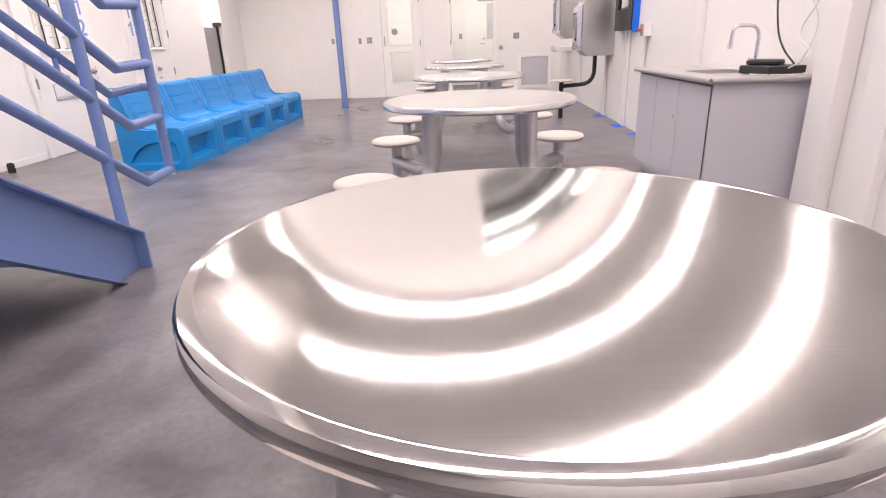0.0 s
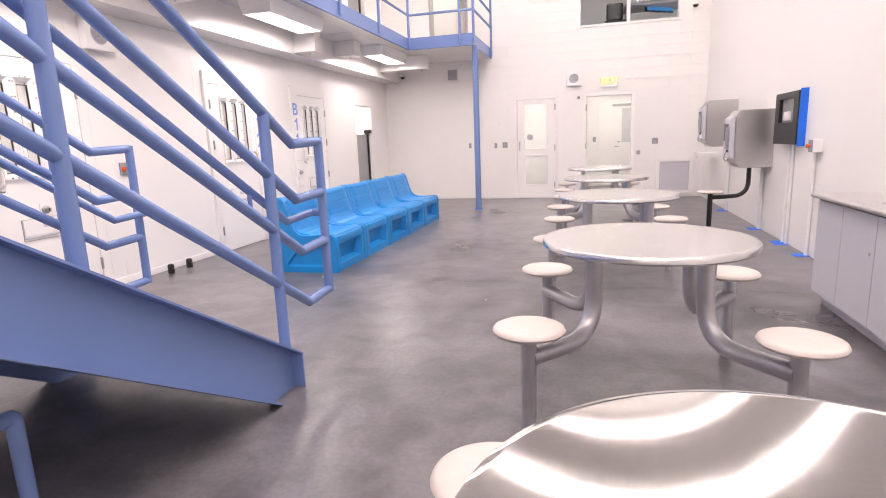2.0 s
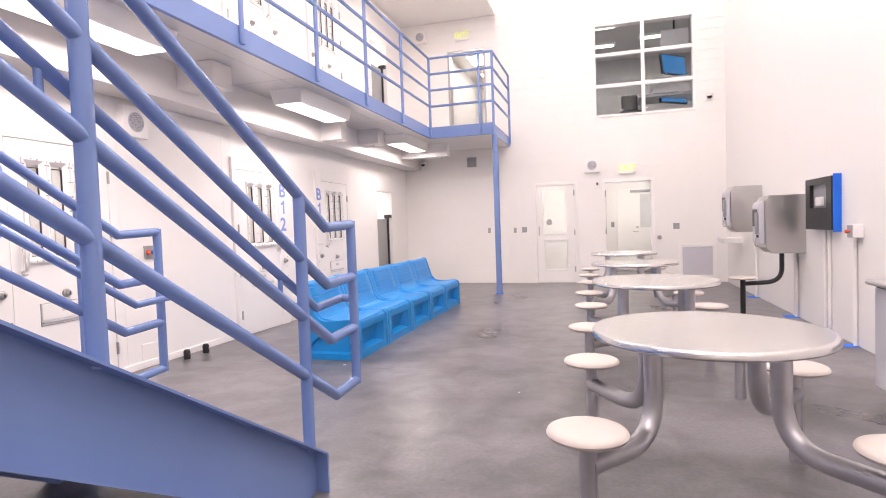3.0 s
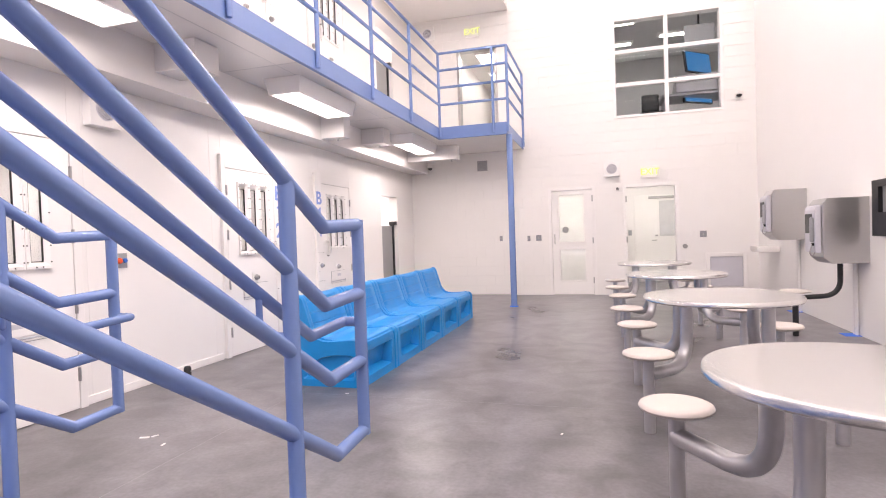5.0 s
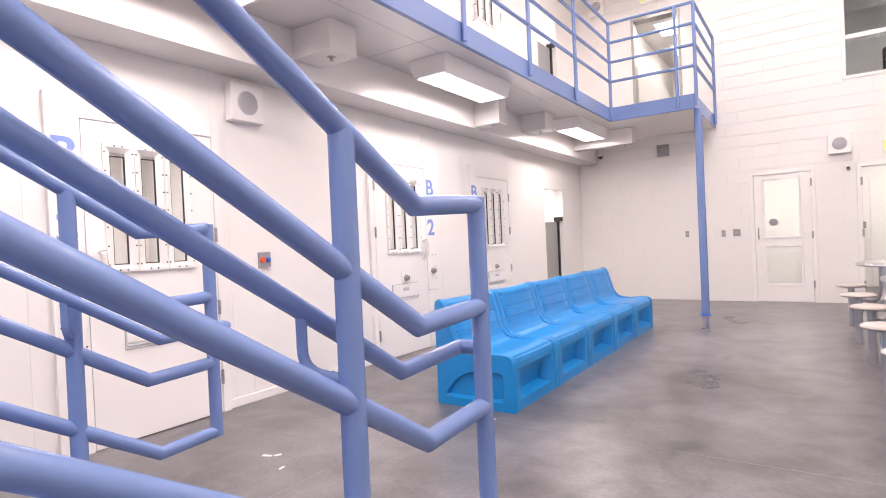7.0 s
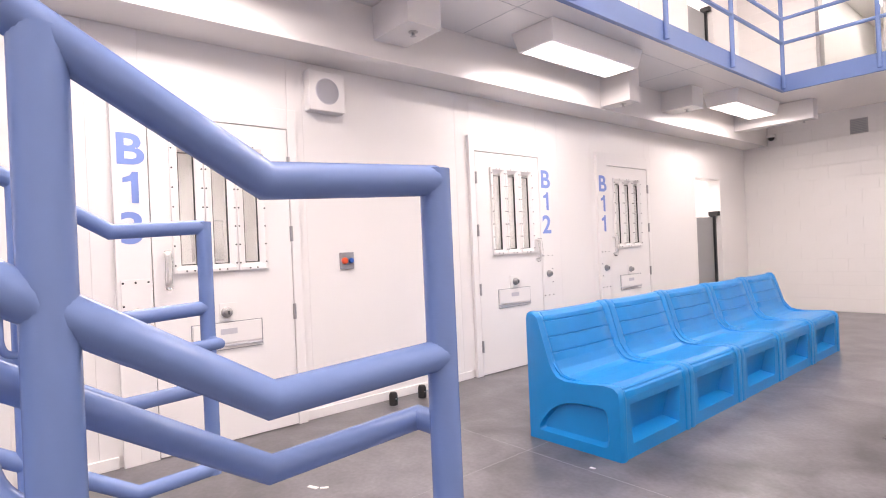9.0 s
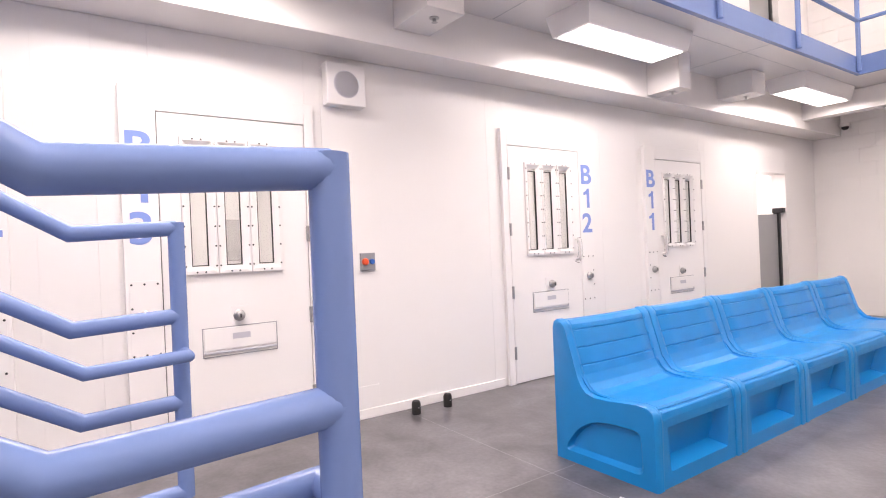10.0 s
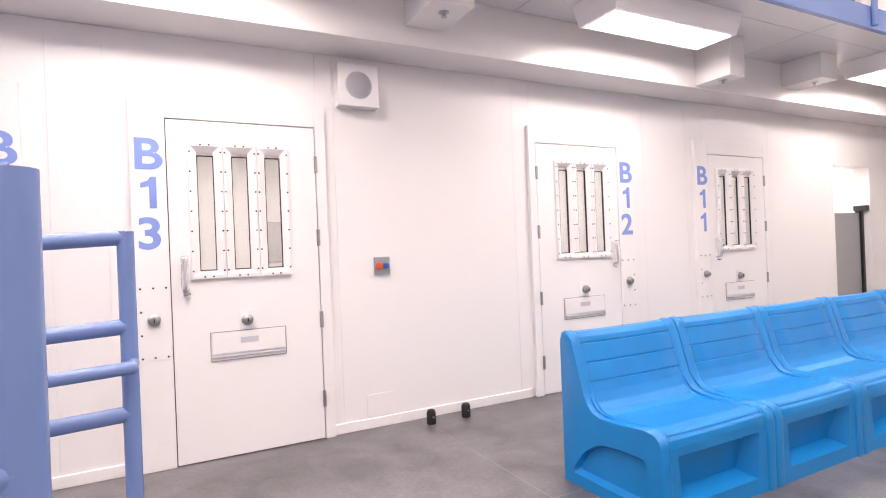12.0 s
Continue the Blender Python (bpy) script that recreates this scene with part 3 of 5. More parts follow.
# ---- cell doors ----
def cell_door(text, y, s, lift, number):
    """s is +1 when the hinge side lies further down the room than the lock side."""
    side = "hinged further down the room" if s > 0 else "hinged nearer the stairs"
    door = struct(empty("door_" + text.lower() + ("_upper" if lift else "")),
                  "closed white steel cell door with three barred windows and a food slot", "cell door")

    def b(u0, u1, n0, n1, z0, z1, bevel=0.0):
        ya, yb = sorted((y + s * u0, y + s * u1))
        return box(DF + n0, DF + n1, ya, yb, lift + z0, lift + z1, bevel)

    back = XL + 0.0105 - DF
    part("frame", b(-0.20, -0.006, back, 0.0, 0, 2.28, 0.003), M["door"], door, "wide white steel jamb")
    part("frame", b(LEAF + 0.006, LEAF + 0.075, back, 0.0, 0, 2.28, 0.003), M["door"], door)
    part("frame", b(-0.006, LEAF + 0.006, back, 0.0, TOP + 0.006, 2.28, 0.003), M["door"], door)
    part("reveal", b(-0.029, LEAF + 0.029, -0.24, -0.2, 0, 0.01), M["dark"], door)
    # leaf round the three glazed slots
    slots = [(0.165 + 0.205 * k, 0.165 + 0.205 * k + 0.10) for k in range(3)]
    leaf = bmesh.new()
    holes = [(p, q, 1.18, 1.94) for p, q in slots]

    def piece(u0, u1, z0, z1):
        ya, yb = sorted((y + s * u0, y + s * u1))
        box(DF - 0.055, DF - 0.004, ya, yb, lift + z0, lift + z1, bm=leaf)

    grid_wall((0.0, LEAF), (0.008, TOP), holes, piece)
    leaf_ob = part("leaf", leaf, M["door"], door, "flat white enamelled steel leaf")
    part("stop", b(-0.006, 0.0, -0.06, -0.02, 0, TOP), M["dark"], door)
    part("stop", b(LEAF, LEAF + 0.006, -0.06, -0.02, 0, TOP), M["dark"], door)
    part("stop", b(0, LEAF, -0.06, -0.02, TOP, TOP + 0.006), M["dark"], door)
    rivets = bmesh.new()

    def rivet(u, z):
        m = Matrix.Translation((DF + 0.0195, y + s * u, lift + z)) @ pose(0, 0, 0, 0, 90, 0)
        bmesh.ops.create_cone(rivets, segments=7, radius1=0.0065, radius2=0.004, depth=0.005, cap_ends=True, matrix=m)

    for p, q in slots:
        fr = bmesh.new()
        for u0, u1, z0, z1, n in ((p - 0.05, p - 0.034, 1.14, 1.99, 0.018), (q + 0.034, q + 0.05, 1.14, 1.99, 0.018),
                                  (p - 0.034, q + 0.034, 1.14, 1.166, 0.018), (p - 0.034, q + 0.034, 1.968, 1.99, 0.018)):
            ya, yb = sorted((y + s * u0, y + s * u1))
            box(DF - 0.004, DF + n, ya, yb, lift + z0, lift + z1, 0.0015, bm=fr, segments=1)
        # splayed sides running in to the glass
        outer = [(p - 0.034, 1.166), (q + 0.034, 1.166), (q + 0.034, 1.968), (p - 0.034, 1.968)]
        inner = [(p + 0.0005, 1.185), (q - 0.0005, 1.185), (q - 0.0005, 1.935), (p + 0.0005, 1.935)]
        va = [fr.verts.new((DF + 0.0165, y + s * u, lift + z)) for u, z in outer]
        vb = [fr.verts.new((DF - 0.006, y + s * u, lift + z)) for u, z in inner]
        for k in range(4):
            fr.faces.new((va[k], va[(k + 1) % 4], vb[(k + 1) % 4], vb[k]))
        window = part("window_frame", fr, M["door"], leaf_ob, "bolted white window frame")
        gasket = bmesh.new()
        for u0, u1, z0, z1 in ((p, p + 0.006, 1.19, 1.915), (q - 0.006, q, 1.19, 1.915), (p + 0.006, q - 0.006, 1.19, 1.196), (p + 0.006, q - 0.006, 1.909, 1.915)):
            ya, yb = sorted((y + s * u0, y + s * u1))
            box(DF - 0.022, DF - 0.008, ya, yb, lift + z0, lift + z1, bm=gasket)
        part("gasket", gasket, M["dark"], leaf_ob, "black glazing gasket")
        pane = part("pane", b(p, q, -0.034, -0.026, 1.18, 1.94), M["glass"], leaf_ob, "clear security glass")
        pane.visible_shadow = False
        for k in range(7):
            rivet(p - 0.040, 1.19 + 0.124 * k)
            rivet(q + 0.040, 1.19 + 0.124 * k)
        for u in (p + 0.025, q - 0.025):
            rivet(u, 1.153)
            rivet(u, 1.979)
    part("rivets", rivets, M["dark"], leaf_ob, "black security screws")
    # food slot: grey strips and a grey plate stand for its shaded gap and recess
    slot = bmesh.new()
    for u0, u1, z0, z1 in ((0.205, 0.672, 0.796, 0.800), (0.205, 0.672, 0.615, 0.619), (0.205, 0.209, 0.619, 0.796), (0.668, 0.672, 0.619, 0.796)):
        ya, yb = sorted((y + s * u0, y + s * u1))
        box(DF - 0.004, DF + 0.001, ya, yb, lift + z0, lift + z1, bm=slot)
    flap = part("food_slot", slot, M["grey"], leaf_ob, "thin grey strips drawn for the dark gap line round the food slot")
    part("flap", b(0.213, 0.664, -0.004, 0.008, 0.66, 0.793, 0.003), M["door"], leaf_ob, "white hinged food slot flap")
    part("flap_pull", b(0.385, 0.495, 0.008, 0.0095, 0.718, 0.755), M["laminate"], leaf_ob, "pale grey plate drawn for the shade of the recessed pull")
    part("ledge", b(0.213, 0.664, -0.004, 0.013, 0.636, 0.650, 0.003), M["laminate"], leaf_ob, "pale slot ledge")
    part("hinge_strip", b(0.213, 0.664, -0.004, 0.004, 0.6195, 0.630, 0.001), M["door"], leaf_ob)
    # locks
    part("lock_plate", b(0.385, 0.50, -0.004, 0.004, 0.80 + 0.006, 0.925, 0.001), M["door"], leaf_ob)

    def knob(u, z, base, parent):
        bm = lathe([(0.036, 0.0), (0.036, 0.014), (0.03, 0.02), (0.024, 0.022), (0.024, 0.04), (0.018, 0.044), (0.0, 0.044)], 20)
        bmesh.ops.transform(bm, matrix=Matrix.Translation((DF + base, y + s * u, lift + z)) @ pose(0, 0, 0, 0, 90, 0), verts=bm.verts)
        k = part("lock_cylinder", bm, M["nickel"], parent, "round metal lock cylinder", True)
        part("keyhole", b(u - 0.004, u + 0.004, base + 0.0435, base + 0.046, z - 0.012, z + 0.012), M["dark"], parent)

    knob(0.43, 0.865, 0.004, leaf_ob)
    part("lock_cover", b(-0.18, -0.018, 0.0, 0.004, 0.665, 1.12, 0.001), M["door"], door, "screwed lock cover plate")
    knob(-0.10, 0.91, 0.004, door)
    screws = bmesh.new()
    for u, z in [(a, c) for a in (-0.168, -0.10, -0.03) for c in (0.682, 1.10)] + [(-0.168, 0.82), (-0.168, 0.96)]:
        m = Matrix.Translation((DF + 0.006, y + s * u, lift + z)) @ pose(0, 0, 0, 0, 90, 0)
        bmesh.ops.create_cone(screws, segments=7, radius1=0.007, radius2=0.004, depth=0.005, cap_ends=True, matrix=m)
    part("screws", screws, M["dark"], door)
    part("floor_plate", b(-0.11, -0.02, 0.0, 0.003, 0.03, 0.17, 0.001), M["door"], door)
    # pull handle wrapped in clear film
    pull = rounded([(DF - 0.004, y + s * 0.075, lift + 1.275), (DF + 0.055, y + s * 0.075, lift + 1.265),
                    (DF + 0.055, y + s * 0.075, lift + 1.085), (DF - 0.004, y + s * 0.075, lift + 1.075)], 0.04)
    part("pull_handle", tube(pull, 0.011, 10), M["door"], leaf_ob, "white pull handle", True)
    wrap = rounded([(DF + 0.045, y + s * 0.075, lift + 1.285), (DF + 0.06, y + s * 0.078, lift + 1.2),
                    (DF + 0.056, y + s * 0.07, lift + 1.12), (DF + 0.02, y + s * 0.085, lift + 1.05)], 0.05)
    part("wrapping", tube(wrap, 0.021, 9), M["wrap"], leaf_ob, "loose clear plastic film", True)
    for z in (1.88, 1.38, 0.82, 0.28):
        h = tube([(DF + 0.004, y + s * (LEAF + 0.003), lift + z - 0.055), (DF + 0.004, y + s * (LEAF + 0.003), lift + z + 0.055)], 0.012, 10)
        part("hinge", h, M["nickel"], door, "grey metal hinge", True)
    if number:
        for k, ch in enumerate(text):
            turn = Matrix.Translation((DF + 0.0015, y - s * 0.105, lift + 1.822 - 0.24 * k)) @ Matrix(((0, 0, 1, 0), (1, 0, 0, 0), (0, 1, 0, 0), (0, 0, 0, 1)))
            if ch == "1":
                one = bmesh.new()
                f = one.faces.new([one.verts.new((a, c, 0.0008)) for a, c in ((0.004, 0.0), (0.044, 0.0), (0.044, 0.191), (0.012, 0.191), (-0.002, 0.168), (-0.042, 0.152), (-0.042, 0.124), (0.004, 0.134))])
                part("number", one, M["letter"], door).matrix_basis = turn
                continue
            lettering("number", ch, 0.262, M["letter"], door,
                      Matrix.Translation((DF + 0.0015, y - s * 0.105, lift + 1.822 - 0.24 * k)) @ Matrix(((0, 0, 1, 0), (1, 0, 0, 0), (0, 1, 0, 0), (0, 0, 0, 1))) @ Matrix.Diagonal((1.12, 1, 1, 1)),
                      0.006, 0.0008)
    return door


for text, y, s in DOORS:
    cell_door(text, y, s, 0.0, True)
    cell_door(text, y, s, Z1, False)


# shower alcoves past the last cell
def shower(lift):
    sh = tagged(empty("shower_screen"), "grey shower privacy screen with a black post in a lit alcove", "screen", group="shower screens")
    part("screen_panel", box(XL - 0.12, XL - 0.09, ALC[0] + 0.001, ALC[1] - 0.07, lift + 0.25, lift + 1.53, 0.003), M["partition"], sh)
    part("post", box(XL - 0.14, XL - 0.06, ALC[1] - 0.07, ALC[1] - 0.02, lift, lift + 1.55, 0.004), M["black"], sh, "black post")
    part("cap", box(XL - 0.15, XL + 0.0, ALC[1] - 0.09, ALC[1] - 0.002, lift + 1.551, lift + 1.62, 0.006), M["black"], sh)


shower(0.0)
shower(Z1)


# ---- wall fittings on the cell side ----
def speaker(m, size=0.30, depth=0.09):
    sp = tagged(empty("loudspeaker", m), "white square wall loudspeaker box with a round grille", "speaker", group="wall loudspeakers")
    h = size / 2
    part("case", box(0, depth, -h, h, -h, h, 0.006), M["door"], sp)
    g = lathe([(0.0, 0.006), (0.09, 0.005), (0.098, 0.0)], 36)
    bmesh.ops.transform(g, matrix=pose(depth, 0, 0, 0, 90, 0), verts=g.verts)
    part("grille", g, M["laminate"], sp, "perforated round grille", True)
    holes = bmesh.new()
    for ring in range(1, 9):
        n = ring * 6
        for k in range(n):
            a = 2 * math.pi * k / n
            r = ring * 0.0105
            bmesh.ops.create_circle(holes, cap_ends=True, segments=5, radius=0.0033,
                                    matrix=Matrix.Translation((depth + 0.0075, r * math.cos(a), r * math.sin(a))) @ pose(0, 0, 0, 0, 90, 0))
    tagged(part("perforations", holes, M["dark"], sp), kind="stuff")
    return sp


speaker(pose(XL + 0.0105, 4.45, 2.445))
speaker(pose(-2.85, YJ - 0.012, 5.68, 0, 0, -90), 0.28)
speaker(pose(0.90, YF - 0.002, 2.505, 0, 0, -90), 0.30)


def switch_box(m, name="call_switch", label="grey call switch plate with a red and a blue button"):
    sw = tagged(empty(name, m), label, "switch")
    part("plate", box(0, 0.02, -0.06, 0.06, -0.065, 0.065, 0.003), M["grey"], sw)
    for off, mat, lab, r in ((-0.026, "red", "red-orange round button", 0.026), (0.03, "bluebtn", "blue round button", 0.021)):
        k = lathe([(0.0, 0.022), (r * 0.8, 0.02), (r, 0.012), (r, 0.0)], 18)
        bmesh.ops.transform(k, matrix=Matrix.Translation((0.02, off, 0.0)) @ pose(0, 0, 0, 0, 90, 0), verts=k.verts)
        part("button", k, M[mat], sw, lab, True)
    return sw


switch_box(pose(XL + 0.0105, 4.60, 1.163))
tagged(part("access_plate", box(XL + 0.01, XL + 0.014, 4.45, 4.66, 0.08, 0.24, 0.001), M["panel"], None),
       "white screwed access plate low on the wall", "access plate")
for y in (4.88, 5.17):
    bo = tagged(empty("door_stop"), "black rubber-capped floor bollard by the cell wall", "door stop", group="floor door stops")
    part("cap", lathe([(0.032, 0.0), (0.034, 0.004), (0.034, 0.08), (0.026, 0.1), (0.0, 0.106)], 18, (-3.19, y, 0)), M["rubber"], bo, smooth=True)
    part("screw", box(-3.157, -3.151, y - 0.004, y + 0.004, 0.05, 0.058), M["nickel"], bo)


# dome cameras
def dome_camera(m):
    d = tagged(empty("dome_camera", m), "small white dome security camera with a dark lens", "camera")
    part("bracket", box(0, 0.06, -0.045, 0.045, -0.03, 0.04, 0.008), M["door"], d)
    part("housing", lathe([(0.0, 0.05), (0.055, 0.05), (0.068, 0.035), (0.068, 0.0), (0.055, -0.004)], 22, (0.1, 0, 0)), M["door"], d, smooth=True)
    part("dome", lathe([(0.05, -0.004), (0.044, -0.03), (0.024, -0.048), (0.0, -0.053)], 20, (0.1, 0, 0)), M["black"], d, "dark dome lens", True)


dome_camera(pose(-2.88, YJ - 0.002, 2.78, 0, 0, -90))
dome_camera(pose(3.19, YF - 0.002, 3.73, 0, 0, -90))


# ---- far wall doors, window and rooms ----
def exit_sign(m):
    ex = tagged(empty("exit_sign", m), "pale illuminated exit sign with yellow-green letters", "exit sign", group="exit signs")
    part("box", box(0, 0.05, -0.17, 0.17, -0.1, 0.1, 0.006), M["exitbox"], ex)
    lettering("letters", "EXIT", 0.17, M["exitgreen"], ex,
              Matrix.Translation((0.0515, 0, -0.062)) @ Matrix(((0, 0, 1, 0), (1, 0, 0, 0), (0, 1, 0, 0), (0, 0, 0, 1))), 0.003, 0.0005)
    part("tray", box(0.0, 0.06, -0.15, 0.15, -0.125, -0.1005, 0.004), M["door"], ex)


exit_sign(pose(1.61, YF - 0.002, 2.42, 0, 0, -90))
exit_sign(pose(-1.87, YJ - 0.002, 5.63, 0, 0, -90))

d1 = struct(empty("door_far"), "closed white steel door with two glazed lights in the block wall", "door")
for a, b in ((D1[0], D1[0] + 0.06), (D1[1] - 0.06, D1[1])):
    part("frame", box(a, b, YF - 0.02, YF + 0.15, 0, D1[3], 0.004), M["door"], d1)
part("frame", box(D1[0] + 0.06, D1[1] - 0.06, YF - 0.02, YF + 0.15, D1[3] - 0.06, D1[3], 0.004), M["door"], d1)
leaf = bmesh.new()
grid_wall((D1[0] + 0.065, D1[1] - 0.065), (0.01, D1[3] - 0.065), [(-0.15, 0.33, 1.09, 2.04), (-0.14, 0.35, 0.30, 0.93)],
          lambda a, b, z0, z1: box(a, b, YF + 0.0, YF + 0.045, z0, z1, bm=leaf))
lf = part("leaf", leaf, M["door"], d1)
for a, b, z0, z1 in ((-0.15, 0.33, 1.09, 2.04), (-0.14, 0.35, 0.30, 0.93)):
    fr = bmesh.new()
    for p in ((a - 0.03, a, z0 - 0.03, z1 + 0.03), (b, b + 0.03, z0 - 0.03, z1 + 0.03), (a, b, z0 - 0.03, z0), (a, b, z1, z1 + 0.03)):
        box(p[0], p[1], YF - 0.012, YF - 0.0005, p[2], p[3], 0.003, bm=fr, segments=1)
    part("window_frame", fr, M["door"], lf)
    g = part("pane", box(a, b, YF + 0.018, YF + 0.026, z0, z1), M["glass"], lf)
    g.visible_shadow = False
disc = lathe([(0.0, 0.012), (0.06, 0.01), (0.065, 0.0)], 20)
bmesh.ops.transform(disc, matrix=Matrix.Translation((-0.03, YF + 0.017, 1.335)) @ pose(0, 0, 0, 90, 0, 0), verts=disc.verts)
part("talk_port", disc, M["nickel"], lf, "round metal talk-through in the glass", True)
part("pull_handle", tube(rounded([(-0.245, YF, 1.06), (-0.245, YF - 0.05, 1.06), (-0.245, YF - 0.05, 1.24), (-0.245, YF, 1.24)], 0.03), 0.01, 8), M["nickel"], lf, "metal pull", True)
part("paper_slot", box(-0.135, 0.345, YF + 0.03, YF + 0.06, 0.83, 0.92, 0.004), M["door"], lf)
for z in (0.3, 1.1, 1.95):
    part("hinge", tube([(D1[1] - 0.06, YF - 0.024, z - 0.06), (D1[1] - 0.06, YF - 0.024, z + 0.06)], 0.012, 8), M["nickel"], d1, smooth=True)

d2 = struct(empty("door_open"), "white steel door frame with its door standing open inwards", "door")
for a, b in ((D2[0], D2[0] + 0.06), (D2[1] - 0.06, D2[1])):
    part("frame", box(a, b, YF - 0.02, YF + 0.22, 0, D2[3], 0.004), M["door"], d2)
part("frame", box(D2[0] + 0.06, D2[1] - 0.06, YF - 0.02, YF + 0.22, D2[3] - 0.06, D2[3], 0.004), M["door"], d2)
lf2 = bmesh.new()
grid_wall((YF + 0.24, YF + 1.14), (0.01, 2.13), [(YF + 0.42, YF + 0.98, 1.15, 2.0)], lambda a, b, z0, z1: box(D2[0] + 0.02, D2[0] + 0.065, a, b, z0, z1, bm=lf2))
lf2 = part("leaf", lf2, M["door"], d2)
pn = part("pane", box(D2[0] + 0.035, D2[0] + 0.045, YF + 0.42, YF + 0.98, 1.15, 2.0), M["glass"], lf2)
pn.visible_shadow = False
part("pane_edge", box(D2[0] + 0.066, D2[0] + 0.07, YF + 0.44, YF + 0.47, 1.15, 2.0), M["dark"], lf2, "dark window gasket")
for z in (0.3, 1.1, 1.9):
    part("hinge", tube([(D2[0] + 0.06, YF - 0.024, z - 0.06), (D2[0] + 0.06, YF - 0.024, z + 0.06)], 0.013, 8), M["nickel"], d2, smooth=True)

# rooms behind the far wall
bm = bmesh.new()
box(-3.4, 4.0, YF + 2.9, YF + 3.1, 0, 3.2, bm=bm)
box(0.86, 0.98, YF + 0.2, YF + 2.9, 0, 3.2, bm=bm)
box(-1.4, -1.2, YF + 0.2, YF + 2.9, 0, 3.2, bm=bm)
box(3.9, 4.0, YF + 0.2, YF + 2.9, 0, 3.2, bm=bm)
struct(part("wall_vestibule", bm, M["wall"], None), "white painted walls of the rooms behind the far wall", "wall")
struct(part("ceiling_vestibule", box(-1.4, 4.0, YF + 0.2, YF + 3.1, 2.7, 2.8), M["ceil"], None), "white ceiling of the rooms behind the far wall", "ceiling")
troffer(1.2, 2.4, YF + 0.9, YF + 1.9, 2.699, 0.06, M["lamp_room"], label="white vestibule ceiling light, switched on")
troffer(-0.6, 0.6, YF + 0.9, YF + 1.9, 2.699, 0.06, M["lamp_room"], label="white office ceiling light, switched on")
d3 = struct(empty("door_vestibule"), "white door with a grey glazed light and a lever at the vestibule's end", "door")
yv = YF + 2.9
part("leaf", box(1.45, 2.45, yv - 0.04, yv - 0.002, 0.01, 2.12, 0.004), M["door"], d3)
part("window", box(2.02, 2.38, yv - 0.046, yv - 0.0405, 1.12, 1.98, 0.002), M["office"], d3, "grey window light")
part("closer", box(1.78, 2.4, yv - 0.09, yv - 0.041, 2.03, 2.09, 0.006), M["nickel"], d3)
part("lever", tube([(1.95, yv - 0.041, 1.02), (1.95, yv - 0.09, 1.02), (1.84, yv - 0.09, 1.02)], 0.01, 8), M["nickel"], d3, "metal lever handle", True)
part("lock", lathe([(0.0, 0.03), (0.03, 0.03), (0.03, 0.0)], 14, (1.95, yv - 0.06, 1.12)), M["nickel"], d3, smooth=True)
tagged(part("wall_plate", box(1.30, 1.38, yv - 0.01, yv - 0.0005, 1.15, 1.28, 0.003), M["grey"], None), "small grey wall plate", "switch")

# small fittings on the block walls
for x, y, z, w, h, lab in ((-1.38, YJ, 1.195, 0.06, 0.11, "small grey steel switch plate on the block wall"),
                           (-0.78, YF, 1.18, 0.06, 0.11, "small grey steel switch plate on the block wall"),
                           (-0.575, YF, 1.185, 0.11, 0.12, "square grey steel switch plate on the block wall"),
                           (2.545, YF, 1.165, 0.12, 0.12, "square grey steel switch plate beside the doorway")):
    p = tagged(empty("wall_switch"), lab, "switch", group="wall plates")
    part("plate", box(x - w / 2, x + w / 2, y - 0.01, y - 0.0005, z - h / 2, z + h / 2, 0.003), M["grey"], p)
    part("rocker", box(x - 0.012, x + 0.012, y - 0.016, y - 0.0101, z - 0.02, z + 0.02, 0.002), M["nickel"], p)
vent = tagged(empty("wall_vent"), "square grey louvred vent high on the block wall", "vent")
part("frame", box(-1.85, -1.63, YJ - 0.012, YJ - 0.0005, 2.65, 2.87, 0.003), M["nickel"], vent)
for k in range(8):
    part("slat", box(-1.835, -1.645, YJ - 0.02, YJ - 0.0125, 2.667 + k * 0.0245, 2.681 + k * 0.0245), M["grey"], vent)
lk = lathe([(0.0, 0.03), (0.03, 0.03), (0.045, 0.012), (0.045, 0.0)], 18)
bmesh.ops.transform(lk, matrix=Matrix.Translation((2.22, YF - 0.0005, 0.94)) @ pose(0, 0, 0, 90, 0, 0), verts=lk.verts)
tagged(part("key_lock", lk, M["nickel"], None, smooth=True), "round metal key lock beside the doorway", "lock")
bc = tagged(empty("bullet_camera"), "tiny black camera above the doorway", "camera")
part("body", tube([(1.0, YF - 0.001, 2.12), (1.0, YF - 0.07, 2.1)], 0.024, 12), M["black"], bc, smooth=True)
part("lens", tube([(1.0, YF - 0.0705, 2.1), (1.0, YF - 0.08, 2.097)], 0.016, 10), M["nickel"], bc, smooth=True)
chase = tagged(empty("chase_hatch"), "white framed service hatch low on the block wall", "hatch")
fr = bmesh.new()
for p in ((2.58, 2.65, 0.08, 0.80), (3.22, 3.29, 0.08, 0.80), (2.65, 3.22, 0.08, 0.15), (2.65, 3.22, 0.73, 0.80)):
    box(p[0], p[1], YF - 0.03, YF - 0.0005, p[2], p[3], 0.004, bm=fr, segments=1)
part("frame", fr, M["door"], chase)
part("cover", box(2.655, 3.215, YF - 0.015, YF - 0.0005, 0.155, 0.725, 0.004), M["laminate"], chase, "pale grey hatch cover")

